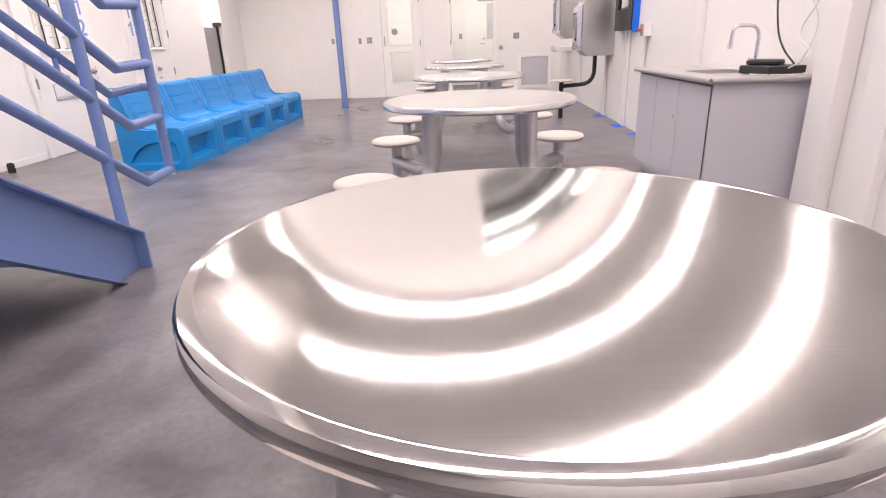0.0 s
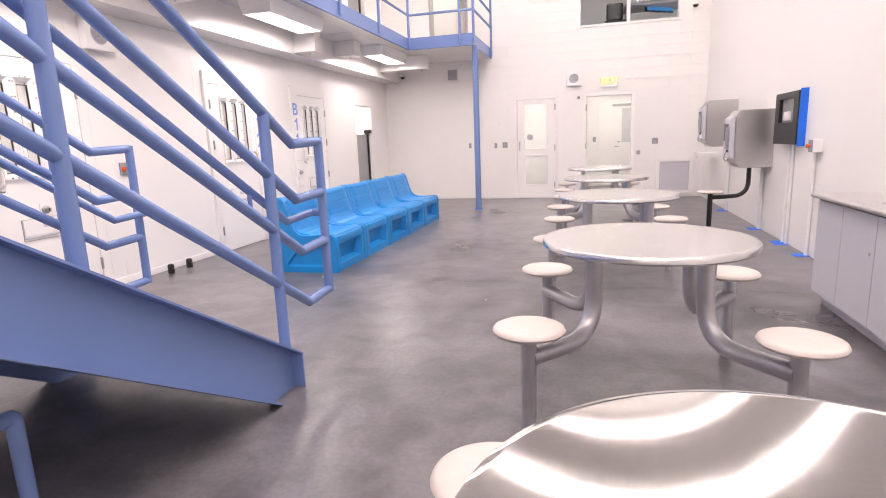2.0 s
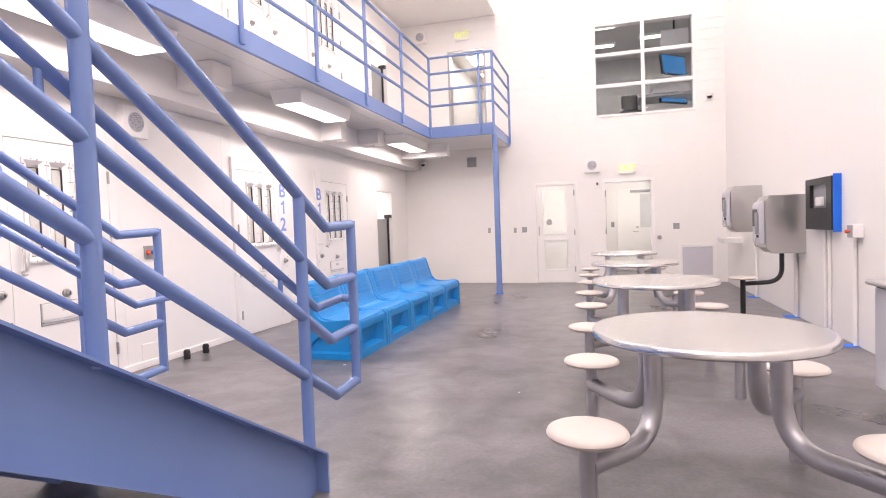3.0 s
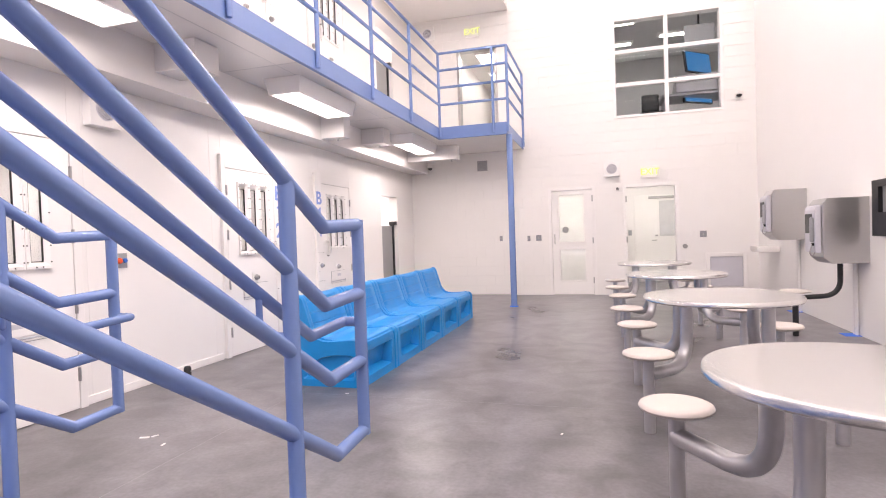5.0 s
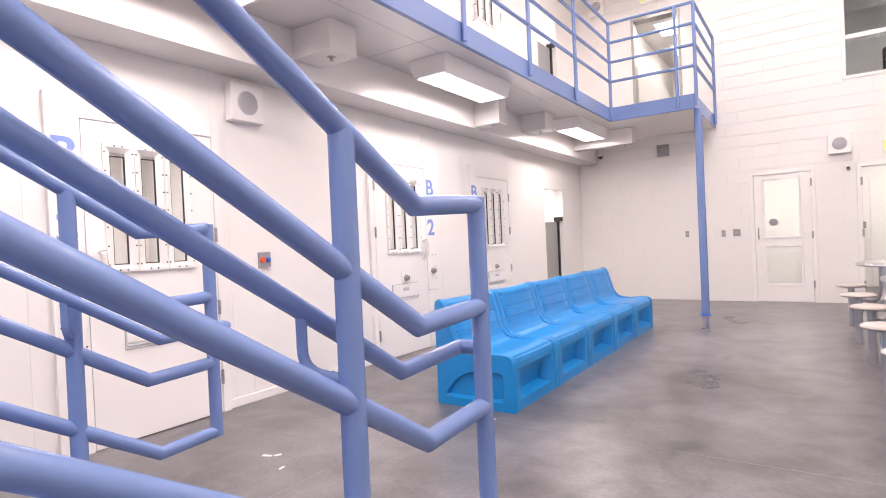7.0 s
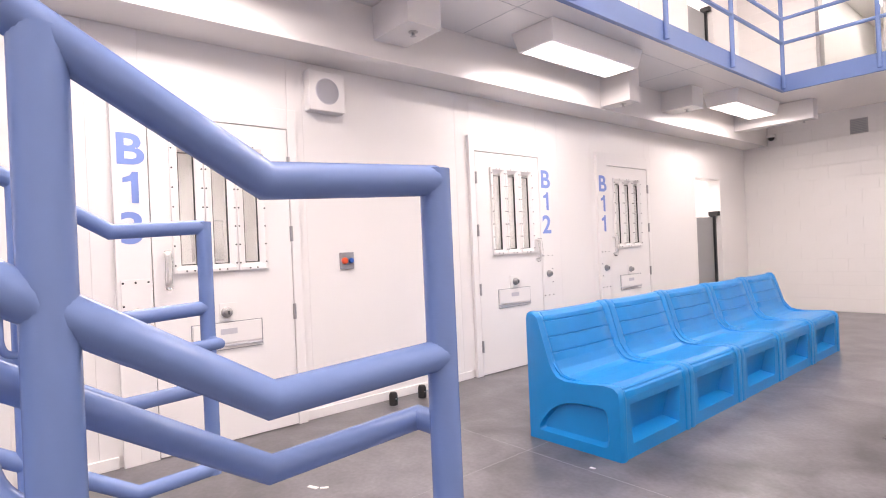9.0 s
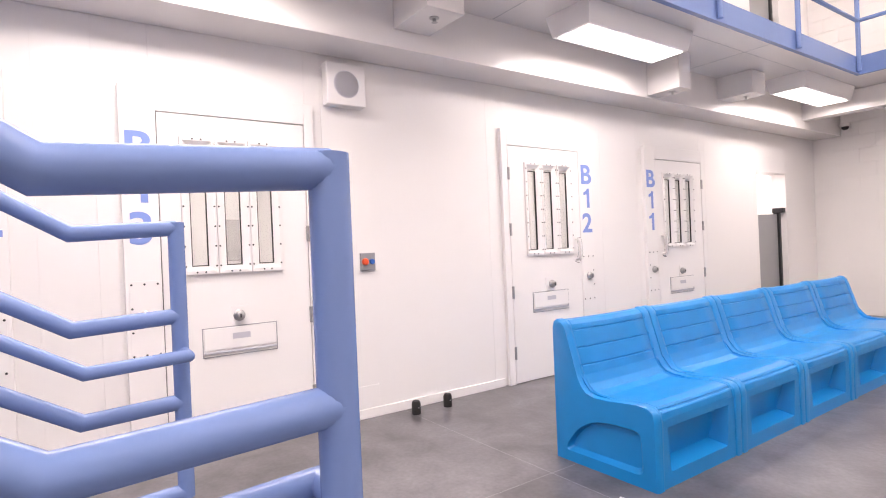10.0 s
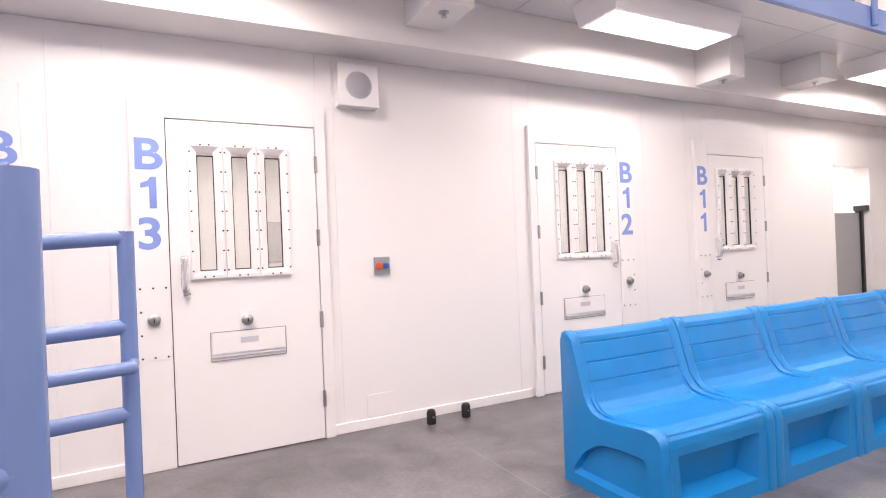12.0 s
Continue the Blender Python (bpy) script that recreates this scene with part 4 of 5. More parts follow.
# control room window
win = struct(empty("window_1"), "six-pane white framed control room window high in the wall", "window")
wx0, wx1, wz0, wz1 = WIN
t = 0.05
for p in ((wx0, wx0 + t, wz0, wz1), (wx1 - t, wx1, wz0, wz1)):
    part("frame", box(p[0], p[1], YF - 0.015, YF + 0.19, p[2], p[3], 0.004), M["door"], win)
for p in ((wx0 + t, wx1 - t, wz0, wz0 + t), (wx0 + t, wx1 - t, wz1 - t, wz1)):
    part("frame", box(p[0], p[1], YF - 0.014, YF + 0.19, p[2], p[3], 0.004), M["door"], win)
mx = (wx0 + wx1) / 2
part("mullion", box(mx - 0.035, mx + 0.035, YF + 0.005, YF + 0.12, wz0 + t, wz1 - t, 0.004), M["door"], win)
hz = (wz1 - wz0) / 3
for k in (1, 2):
    for a, b in ((wx0 + t, mx - 0.035), (mx + 0.035, wx1 - t)):
        part("transom", box(a, b, YF + 0.005, YF + 0.12, wz0 + k * hz - 0.035, wz0 + k * hz + 0.035, 0.004), M["door"], win)
for k in range(3):
    for a, b in ((wx0 + t, mx - 0.035), (mx + 0.035, wx1 - t)):
        pn = part("pane", box(a, b, YF + 0.05, YF + 0.06, wz0 + k * hz + 0.036, wz0 + (k + 1) * hz - 0.036), M["glass"], win)
        pn.visible_shadow = False
bm = bmesh.new()
box(-0.4, 4.4, YF + 4.0, YF + 4.2, 3.0, 6.2, bm=bm)
box(-0.6, -0.4, YF + 0.2, YF + 4.2, 3.0, 6.2, bm=bm)
box(4.2, 4.4, YF + 0.2, YF + 4.0, 3.0, 6.2, bm=bm)
struct(part("wall_control_room", bm, M["office"], None), "dim grey walls of the control room", "wall")
struct(part("ceiling_control_room", box(-0.6, 4.4, YF + 0.2, YF + 4.2, 5.75, 5.85), M["office"], None), "grey control room ceiling", "ceiling")
struct(part("floor_control_room", box(-0.6, 4.4, YF + 0.2, YF + 4.2, 3.0, 3.2), M["office"], None), "control room floor", "floor")
for x, y in ((0.4, YF + 0.9), (0.4, YF + 2.3), (2.0, YF + 0.7), (2.0, YF + 2.0)):
    troffer(x, x + 1.1, y, y + 0.3, 5.749, 0.04, M["lamp_room"], label="control room strip light, switched on")
for x, z, tilt in ((2.62, 4.62, 42), (2.6, 4.02, 36)):
    mon = tagged(empty("monitor", pose(x, YF + 0.75, z, 8, 0, 180 + tilt)), "wide dark control room monitor with a blue screen", "monitor", group="control room monitors")
    part("case", box(-0.36, 0.36, -0.03, 0.03, -0.22, 0.22, 0.01), M["black"], mon)
    part("display", box(-0.34, 0.34, 0.0305, 0.033, -0.2, 0.2), M["screen"], mon, "lit blue display")
    part("arm", box(-0.04, 0.04, -0.2, -0.031, -0.05, 0.05, 0.005), M["black"], mon)
# Added white block: stands in for bright light behind the lower-left panes
bright_block = tagged(empty("cabinet"), "low white cabinet-shaped block added for the bright light in the lower-left panes", "cabinet")
part("body", box(0.0, 1.5, YF + 3.4, YF + 3.99, 3.2, 4.15, 0.005), M["door"], bright_block)
part("top", box(-0.02, 1.52, YF + 3.38, YF + 3.99, 4.151, 4.18, 0.004), M["laminate"], bright_block)
hood = tagged(empty("console"), "dark grey sloping control console", "console")
part("body", prism([(YF + 0.25, 3.951), (YF + 0.9, 3.951), (YF + 0.9, 4.05), (YF + 0.5, 4.28), (YF + 0.25, 4.28)], 2.15, 2.9, "x", 0.01), M["grey"], hood)
rack = tagged(empty("monitor"), "dark back of a hanging monitor", "monitor", group="control room monitors")
part("case", box(2.35, 2.9, YF + 0.45, YF + 0.52, 4.95, 5.3, 0.01), M["grey"], rack)
part("arm", tube([(2.62, YF + 0.5, 5.3), (2.62, YF + 0.5, 5.749)], 0.02), M["black"], rack, smooth=True)
desk = tagged(empty("control_desk"), "dark grey control desk below the window", "desk")
part("top", box(1.9, 4.1, YF + 0.3, YF + 1.1, 3.9, 3.95, 0.005), M["grey"], desk)
for x in (1.95, 4.0):
    part("leg_panel", box(x, x + 0.05, YF + 0.35, YF + 1.05, 3.2, 3.9), M["grey"], desk)
ch = tagged(empty("office_chair"), "black high-backed office chair in the control room", "office chair")
part("backrest", box(1.55, 1.9, YF + 0.9, YF + 1.0, 3.75, 4.12, 0.05, segments=4), M["black"], ch, smooth=True)
part("seat", box(1.5, 1.95, YF + 0.55, YF + 0.98, 3.62, 3.7, 0.03), M["black"], ch)
part("stem", tube([(1.72, YF + 0.76, 3.22), (1.72, YF + 0.76, 3.62)], 0.03), M["black"], ch, smooth=True)
part("foot_ring", lathe([(0.25, 0.0), (0.27, 0.02), (0.05, 0.06), (0.0, 0.06)], 20, (1.72, YF + 0.76, 3.2)), M["black"], ch, smooth=True)

# upper doorway by the gallery's end
ud = struct(empty("door_upper"), "white framed doorway from the gallery into a lit corridor", "doorway")
for a, b in ((UD[0], UD[0] + 0.05), (UD[1] - 0.05, UD[1])):
    part("frame", box(a, b, YJ - 0.02, YJ + 0.2, UD[2], UD[3], 0.004), M["nickel"], ud)
part("frame", box(UD[0] + 0.05, UD[1] - 0.05, YJ - 0.02, YJ + 0.2, UD[3] - 0.05, UD[3], 0.004), M["nickel"], ud)
bm = bmesh.new()
box(-3.3, -2.4, YJ + 0.2, YJ + 4.6, Z1, 5.6, bm=bm)
box(-1.1, -1.0, YJ + 0.45, YJ + 4.6, Z1, 5.6, bm=bm)
box(-2.4, -1.1, YJ + 4.5, YJ + 4.6, Z1, 5.6, bm=bm)
struct(part("wall_upper_corridor", bm, M["wall"], None), "white walls of the upper corridor", "wall")
struct(part("floor_upper_corridor", box(-2.4, -1.1, YJ + 0.2, YJ + 4.6, Z1 - 0.1, Z1), M["floor"], None), "grey floor of the upper corridor", "floor")
struct(part("ceiling_upper_corridor", box(-2.4, -1.1, YJ + 0.2, YJ + 4.6, 5.45, 5.6), M["ceil"], None), "grey ceiling of the upper corridor", "ceiling")
for y in (YJ + 0.8, YJ + 2.4):
    troffer(-2.05, -1.45, y, y + 0.9, 5.449, 0.05, M["lamp_room"], label="upper corridor ceiling light, switched on")

# ---- stairs ----
SL = 0.62
NX, FX = -0.312, -1.75          # planes of the near and far railings


def rail_z(z, y, y0=2.1):
    return z + SL * (y0 - y)


stairs = tagged(empty("staircase"), "blue painted steel staircase with pipe handrails and channel stringers", "staircase")
YT = -2.75
YE, HE = 2.51, 0.20             # foot of the stringers and its height
for x, out in ((NX, 1), (FX, -1)):
    top = HE - 0.005 + SL * (YE + 0.01 - YT)
    web = [(YE, 0.0), (YE, HE), (YT, top), (YT, top - 0.41), (YE - 0.24, 0.0)]
    part("stringer", prism(web, x - 0.006, x + 0.006, "x"), M["blue"], stairs, "blue steel channel stringer")
    w = 0.07 * out
    nrm = Vector((0, SL, 1)).normalized()
    for (ya, za), (yb, zb) in (((YE, HE), (YT, top)), ((YE - 0.24, 0.0), (YT, top - 0.41))):
        bm = bmesh.new()
        q = []
        for yy, zz in ((ya, za), (yb, zb)):
            for xx in (x + 0.006 * out, x + w):
                for h in (0.0, -0.011 if za > 0.1 else 0.011):
                    q.append(bm.verts.new((xx, yy, zz + h)))
        for f in ((0, 1, 3, 2), (4, 6, 7, 5), (0, 2, 6, 4), (1, 5, 7, 3), (0, 4, 5, 1), (2, 3, 7, 6)):
            bm.faces.new([q[i] for i in f])
        part("flange", bm, M["blue"], stairs)
    part("end_plate", box(min(x + 0.006 * out, x + w), max(x + 0.006 * out, x + w), YE - 0.011, YE + 0.0005, 0.0, HE + 0.001), M["blue"], stairs)
run = 0.279
n = int((YE - 0.1 - YT) / run)
for k in range(n):
    y1 = YE - 0.06 - k * run
    z = 0.185 + k * run * SL
    part("tread", box(FX + 0.007, NX - 0.007, y1 - run - 0.02, y1, z - 0.035, z, 0.003), M["blue"], stairs, "blue folded steel tread")
    part("riser", box(FX + 0.007, NX - 0.007, y1 - run - 0.001, y1 - run + 0.004, z + 0.0005, z + 0.125), M["blue"], stairs)
    part("nosing", box(FX + 0.05, NX - 0.05, y1 - 0.03, y1 - 0.001, z, z + 0.004), M["grate"], stairs, "dark grip nosing")

R = 0.027


def stair_rail(x, dy, inward, hand_r):
    """One side's posts, rails and returned ends. inward: towards the flight."""
    def pts(z, yn, yend):
        zn = rail_z(z, yn)
        return [(x, YT, rail_z(z, YT - dy)), (x, yn + dy, zn), (x, yend + dy, zn + 0.014)]

    ends = ((1.491, 2.352, 2.66), (1.182, 2.347, 2.66), (0.894, 2.365, 2.66), (0.603, 2.40, 2.66))
    for z, yn, ye in ends:
        part("rail", tube(pts(z, yn, ye), R, 18), M["blue"], stairs, smooth=True)
    hx = x + inward
    zn = rail_z(1.07, 2.375)
    part("handrail", tube([(hx, YT, rail_z(1.07, YT - dy)), (hx, 2.375 + dy, zn), (hx, 2.665 + dy, zn + 0.014), (x, 2.667 + dy, zn + 0.014)], hand_r, 16), M["blue"], stairs, "offset blue handrail", True)
    zt = rail_z(1.491, 2.352) + 0.014
    zb = rail_z(0.603, 2.40) + 0.014
    part("return", tube([(x, 2.66 + dy, zt + 0.02), (x, 2.66 + dy, zb - 0.02)], R, 18), M["blue"], stairs, smooth=True)
    for y in (2.1, 0.955, -0.2, -1.35, -2.5):
        zt = rail_z(1.491, y)
        part("post", tube([(x, y + dy, rail_z(0.0, y + dy) + HE + SL * (YE - 2.1) - 0.004), (x, y + dy, zt)], 0.029, 20), M["blue"], stairs, smooth=True)
        zh = rail_z(1.07, y)
        part("bracket", tube(rounded([(hx, y + dy - 0.06, zh + 0.03), (hx, y + dy - 0.06, zh - 0.10), (x, y + dy, zh - 0.12)], 0.07), 0.012, 10), M["blue"], stairs, smooth=True)


stair_rail(NX, 0.353, -0.085, 0.022)
stair_rail(FX, 0.395, 0.085, 0.022)
# landing at the stair head
struct(part("landing", box(XG + 0.013, NX + 0.05, YB, YT, Z0, Z1, 0.004), M["blue"], None), "blue steel landing at the stair head", "landing")

guard = tagged(empty("under_stair_guard"), "blue pipe guard rail standing under the staircase", "guard rail")
part("rail", tube(rounded([(-0.5, 1.15, 0.0), (-0.5, 1.15, 0.50), (-0.5, -0.25, 0.50), (-0.5, -0.25, 0.0)], 0.02, 3), 0.026, 16), M["blue"], guard, smooth=True)
part("leg", tube([(-0.5, 0.45, 0.0), (-0.5, 0.45, 0.48)], 0.024, 14), M["blue"], guard, smooth=True)


# ---- bench of moulded seats ----
SEAT_W = 0.81
PROFILE = [(-0.03, 0.0), (-0.03, 0.335), (-0.036, 0.375), (-0.065, 0.40), (-0.12, 0.408), (-0.30, 0.392), (-0.40, 0.39), (-0.455, 0.405),
           (-0.49, 0.44), (-0.515, 0.49), (-0.585, 0.72), (-0.60, 0.765), (-0.625, 0.79), (-0.655, 0.795), (-0.68, 0.78), (-0.69, 0.75), (-0.69, 0.0)]


def moulded_seat(y0, first):
    """Local x runs from the front (0) backwards, y across the seat."""
    st = tagged(empty("lounge_seat", pose(-1.245, y0, 0)), "bright blue moulded plastic seat linked in a row", "seat", group="row of moulded seats")
    def bulge(grow):
        return [(p[0] + (grow if p[0] > -0.1 else -grow * 0.2 if p[0] < -0.66 else 0), p[1] + (grow * 0.8 if p[1] > 0.3 else 0)) for p in PROFILE]
    for a, b in ((0.041 if first else 0.004, 0.062), (SEAT_W - 0.062, SEAT_W - 0.004)):
        rib = prism(bulge(0.009), a, b, "y")
        bmesh.ops.bevel(rib, geom=[e for e in rib.edges if abs(e.verts[0].co.y - e.verts[1].co.y) < 1e-5], offset=0.009, segments=3, affect="EDGES", profile=0.5)
        part("end_rib", rib, M["plastic"], st, "rounded raised edge rib", True)
    # seat and back skin: a folded sheet with thin cross grooves
    front = bmesh.new()
    pts = []
    for a, b in zip(PROFILE[1:13], PROFILE[2:14]):
        a, b = Vector(a), Vector(b)
        steps = max(1, round((b - a).length / 0.0045))
        pts += [a.lerp(b, k / steps) for k in range(steps)]
    rows = []
    for i, p in enumerate(pts):
        tang = (pts[min(i + 3, len(pts) - 1)] - pts[max(i - 3, 0)]).normalized()
        nrm = Vector((tang.y, -tang.x))
        deep = 0.0
        if p.x < -0.45 and min(abs(p.y - z) for z in (0.54, 0.635, 0.735)) < 0.0035:
            deep = 0.005
        if p.x > -0.08 and abs(p.y - 0.385) < 0.004:
            deep = 0.005
        rows.append((p.x - nrm.x * deep, p.y - nrm.y * deep))
    ys = [0.05, 0.068, 0.074, 0.08, 0.2, 0.41, 0.62, SEAT_W - 0.08, SEAT_W - 0.074, SEAT_W - 0.068, SEAT_W - 0.05]
    dip = [0.004, 0.003, -0.004, 0.002, -0.001, -0.003, -0.001, 0.002, -0.004, 0.003, 0.004]
    gridv = [[front.verts.new((x + d * 0.5, y, z + d)) for y, d in zip(ys, dip)] for x, z in rows]
    for r0, r1 in zip(gridv, gridv[1:]):
        for k in range(len(ys) - 1):
            front.faces.new((r0[k], r0[k + 1], r1[k + 1], r1[k]))
    part("shell", front, M["plastic"], st, "smooth seat and back shell with thin cross grooves", True)
    # front face with a recessed foot well
    ff = bmesh.new()
    y1, y2 = 0.06, SEAT_W - 0.06
    o = [(y1, 0.0), (y2, 0.0), (y2, 0.345), (y1, 0.345)]
    mid = [(y1 + 0.075, 0.075), (y2 - 0.075, 0.075), (y2 - 0.055, 0.30), (y1 + 0.055, 0.30)]
    inn = [(y1 + 0.11, 0.105), (y2 - 0.11, 0.105), (y2 - 0.10, 0.27), (y1 + 0.10, 0.27)]
    A = [ff.verts.new((-0.03, a, b)) for a, b in o]
    B = [ff.verts.new((-0.033, a, b)) for a, b in mid]
    C = [ff.verts.new((-0.13 if b < 0.2 else -0.09, a, b)) for a, b in inn]
    for P, Q in ((A, B), (B, C)):
        for k in range(4):
            ff.faces.new((P[k], P[(k + 1) % 4], Q[(k + 1) % 4], Q[k]))
    ff.faces.new(C)
    part("front_panel", ff, M["plastic"], st, "front with a recessed foot well", True)
    part("base_plinth", box(-0.68, -0.135, 0.063, SEAT_W - 0.063, 0.0, 0.10), M["plastic"], st)
    part("back_panel", box(-0.692, -0.682, 0.062, SEAT_W - 0.062, 0.0, 0.76), M["plastic"], st)
    if first:
        # end panel with an arched recess
        arch = rounded([(-0.34, 0.06, 0), (-0.61, 0.06, 0), (-0.60, 0.10, 0), (-0.52, 0.20, 0), (-0.42, 0.26, 0), (-0.30, 0.28, 0),
                        (-0.11, 0.28, 0), (-0.10, 0.06, 0), (-0.335, 0.06, 0)], 0.045, 4)
        rim = bmesh.new()

        def ring(pts, y):
            return [rim.verts.new((p[0], y, p[1])) for p in pts]

        def wall(a, b):
            for k in range(len(a)):
                j = (k + 1) % len(a)
                rim.faces.new((a[k], a[j], b[j], b[k]))

        body = bulge(0.009)
        mid = Vector((-0.36, 0.33))
        inset = [(p[0] + (mid.x - p[0]) * 0.03, p[1] + (mid.y - p[1]) * 0.03 if p[1] > 0.01 else 0.0) for p in body]
        back, edge, face = ring(body, 0.041), ring(body, 0.016), ring(inset, 0.004)
        wall(back, edge)
        wall(edge, face)
        cx, cz = -0.34, 0.16
        hole = ring([(p.x, p.y) for p in arch], 0.004)
        step = ring([(cx + (p.x - cx) * 0.97, cz + (p.y - cz) * 0.96) for p in arch], 0.012)
        deep = ring([(cx + (p.x - cx) * 0.90, cz + (p.y - cz) * 0.86 + 0.006) for p in arch], 0.036)
        wall(hole, step)
        wall(step, deep)
        rim.faces.new(deep)
        loops = []
        for lp in (face, hole):
            for k in range(len(lp)):
                loops.append(rim.edges.get((lp[k], lp[(k + 1) % len(lp)])))
        bmesh.ops.triangle_fill(rim, use_beauty=True, use_dissolve=False, edges=loops)
        part("end_panel", rim, M["plastic"], st, "end panel with a moulded arched recess", True)
    return st


for k in range(5):
    moulded_seat(5.06 + k * SEAT_W, k == 0)


# ---- dining tables with fixed stools ----
TZ = 0.81


def dining_table(x, y, steel, TR=0.508):
    """Round steel table, four stools on bent arms."""
    tb = tagged(empty("table_set", pose(x, y, 0, 0, 0, 0.4)), "round brushed stainless table with four cream stools on bent tubes", "table", group="row of dining tables")
    part("tabletop", lathe([(0.0, TZ), (0.2, TZ), (0.4, TZ), (TR - 0.026, TZ), (TR - 0.02, TZ), (TR - 0.006, TZ - 0.003), (TR, TZ - 0.012), (TR, TZ - 0.028), (TR - 0.008, TZ - 0.036),
                            (TR - 0.05, TZ - 0.036), (TR - 0.06, TZ - 0.02), (0.0, TZ - 0.02)], 96), M[steel], tb, "brushed stainless steel top with a rolled rim", True)
    for sx in (-1, 1):
        for sy in (-1, 1):
            cx, cy = sx * 0.527, sy * 0.567
            arm = rounded([(sx * 0.25, sy * 0.19, TZ - 0.022), (sx * 0.25, sy * 0.19, 0.345), (cx, cy, 0.365)], 0.33, 14)
            part("arm", tube(arm, 0.041, 18), M["tube"], tb, "thick bent grey metal tube", True)
            leg = part("leg", tube([(cx, cy, 0.0), (cx, cy, 0.475)], 0.034, 18), M["tube"], tb, smooth=True)
            part("flange", lathe([(0.09, 0.47), (0.09, 0.48), (0.0, 0.48)], 20, (cx, cy, 0)), M["tube"], leg, smooth=True)
            part("stool_seat", lathe([(0.0, 0.516), (0.112, 0.516), (0.14, 0.514), (0.153, 0.508), (0.158, 0.497), (0.153, 0.487), (0.14, 0.4805), (0.0, 0.4805)], 40, (cx, cy, 0)),
                 M["seat"], leg, "round cream stool seat", True)
    part("mount_plate", lathe([(0.30, TZ - 0.021), (0.30, TZ - 0.029), (0.0, TZ - 0.029)], 24), M["tube"], tb)
    return tb


dining_table(1.60, 0.575, "dished", 0.503)
second = dining_table(1.558, 2.81, "steel")
for x, y in ((1.511, 5.02), (1.459, 7.15), (1.41, 9.31)):
    copy_thing(second, pose(x, y, 0, 0, 0, 0.4))


# ---- counter with sink ----
cx0, cy0, cy1, cz = 2.92, 3.14, 4.58, 0.84
cab = tagged(empty("base_cabinet"), "pale grey laminate base cabinet with three doors", "cabinet")
part("carcass", box(cx0 + 0.02, XR - 0.011, cy0 + 0.018, cy1, 0.10, cz - 0.035), M["laminate"], cab)
part("side_panel", box(cx0 + 0.0, XR - 0.011, cy0, cy0 + 0.0175, 0.10, cz - 0.035, 0.001), M["laminate"], cab)
part("toe_kick", box(cx0 + 0.07, XR - 0.011, cy0 + 0.05, cy1 - 0.02, 0.0, 0.0995), M["laminate"], cab)
part("edge_strip", box(cx0 - 0.002, cx0 + 0.018, cy0 + 0.018, cy0 + 0.034, 0.10, cz - 0.035), M["black"], cab, "black edge gap")
part("top_gap", box(cx0 + 0.006, cx0 + 0.0195, cy0 + 0.035, cy1 - 0.002, cz - 0.05, cz - 0.036), M["black"], cab)
for a, b in ((cy0 + 0.036, 3.68), (3.684, 4.15), (4.154, cy1 - 0.002)):
    d = part("door", box(cx0, cx0 + 0.0195, a, b - 0.003, 0.102, cz - 0.052, 0.001), M["laminate"], cab)
lk = lathe([(0.0, 0.004), (0.01, 0.003), (0.011, 0.0)], 12)
bmesh.ops.transform(lk, matrix=Matrix.Translation((cx0, 3.74, 0.55)) @ pose(0, 0, 0, 0, -90, 0), verts=lk.verts)
part("cam_lock", lk, M["nickel"], d, "small round lock", True)
wt = bmesh.new()
grid_wall((cy0 - 0.03, cy1 + 0.03), (cx0 - 0.03, XR - 0.011), [(3.50, 3.90, cx0 + 0.10, cx0 + 0.42)],
          lambda a, b, p, q: box(p, q, a, b, cz - 0.034, cz, bm=wt))
top = tagged(empty("worktop"), "grey speckled worktop with an inset sink", "worktop")
part("slab", wt, M["worktop"], top)
part("nosing", tube([(cx0 - 0.03, cy0 - 0.03, cz - 0.017), (cx0 - 0.03, cy1 + 0.03, cz - 0.017)], 0.017, 12), M["worktop"], top, smooth=True)
part("nosing", tube([(cx0 - 0.03, cy0 - 0.03, cz - 0.017), (XR - 0.012, cy0 - 0.03, cz - 0.017)], 0.017, 12), M["worktop"], top, smooth=True)
sk = bmesh.new()
for p in ((cx0 + 0.10, cx0 + 0.104, 3.50, 3.90, cz - 0.15, cz - 0.001), (cx0 + 0.416, cx0 + 0.42, 3.50, 3.90, cz - 0.15, cz - 0.001),
          (cx0 + 0.104, cx0 + 0.416, 3.50, 3.504, cz - 0.15, cz - 0.001), (cx0 + 0.104, cx0 + 0.416, 3.896, 3.90, cz - 0.15, cz - 0.001), (cx0 + 0.104, cx0 + 0.416, 3.504, 3.896, cz - 0.15, cz - 0.146)):
    box(*p, bm=sk)
part("basin", sk, M["steel_box"], top, "stainless basin")
fc = tagged(empty("tap", pose(cx0 + 0.46, 3.66, cz)), "chrome gooseneck mixer tap on the worktop", "tap")
part("spout", tube(rounded([(0, 0, 0), (0, 0, 0.28), (-0.17, 0.0, 0.28), (-0.17, 0.0, 0.17)], 0.085, 10), 0.012, 12), M["chrome"], fc, smooth=True)
part("nozzle", tube([(-0.17, 0, 0.17), (-0.174, 0, 0.14)], 0.015, 12), M["chrome"], fc, smooth=True)
part("base", lathe([(0.03, 0.0), (0.03, 0.02), (0.018, 0.05), (0.0, 0.05)], 16), M["chrome"], fc, smooth=True)
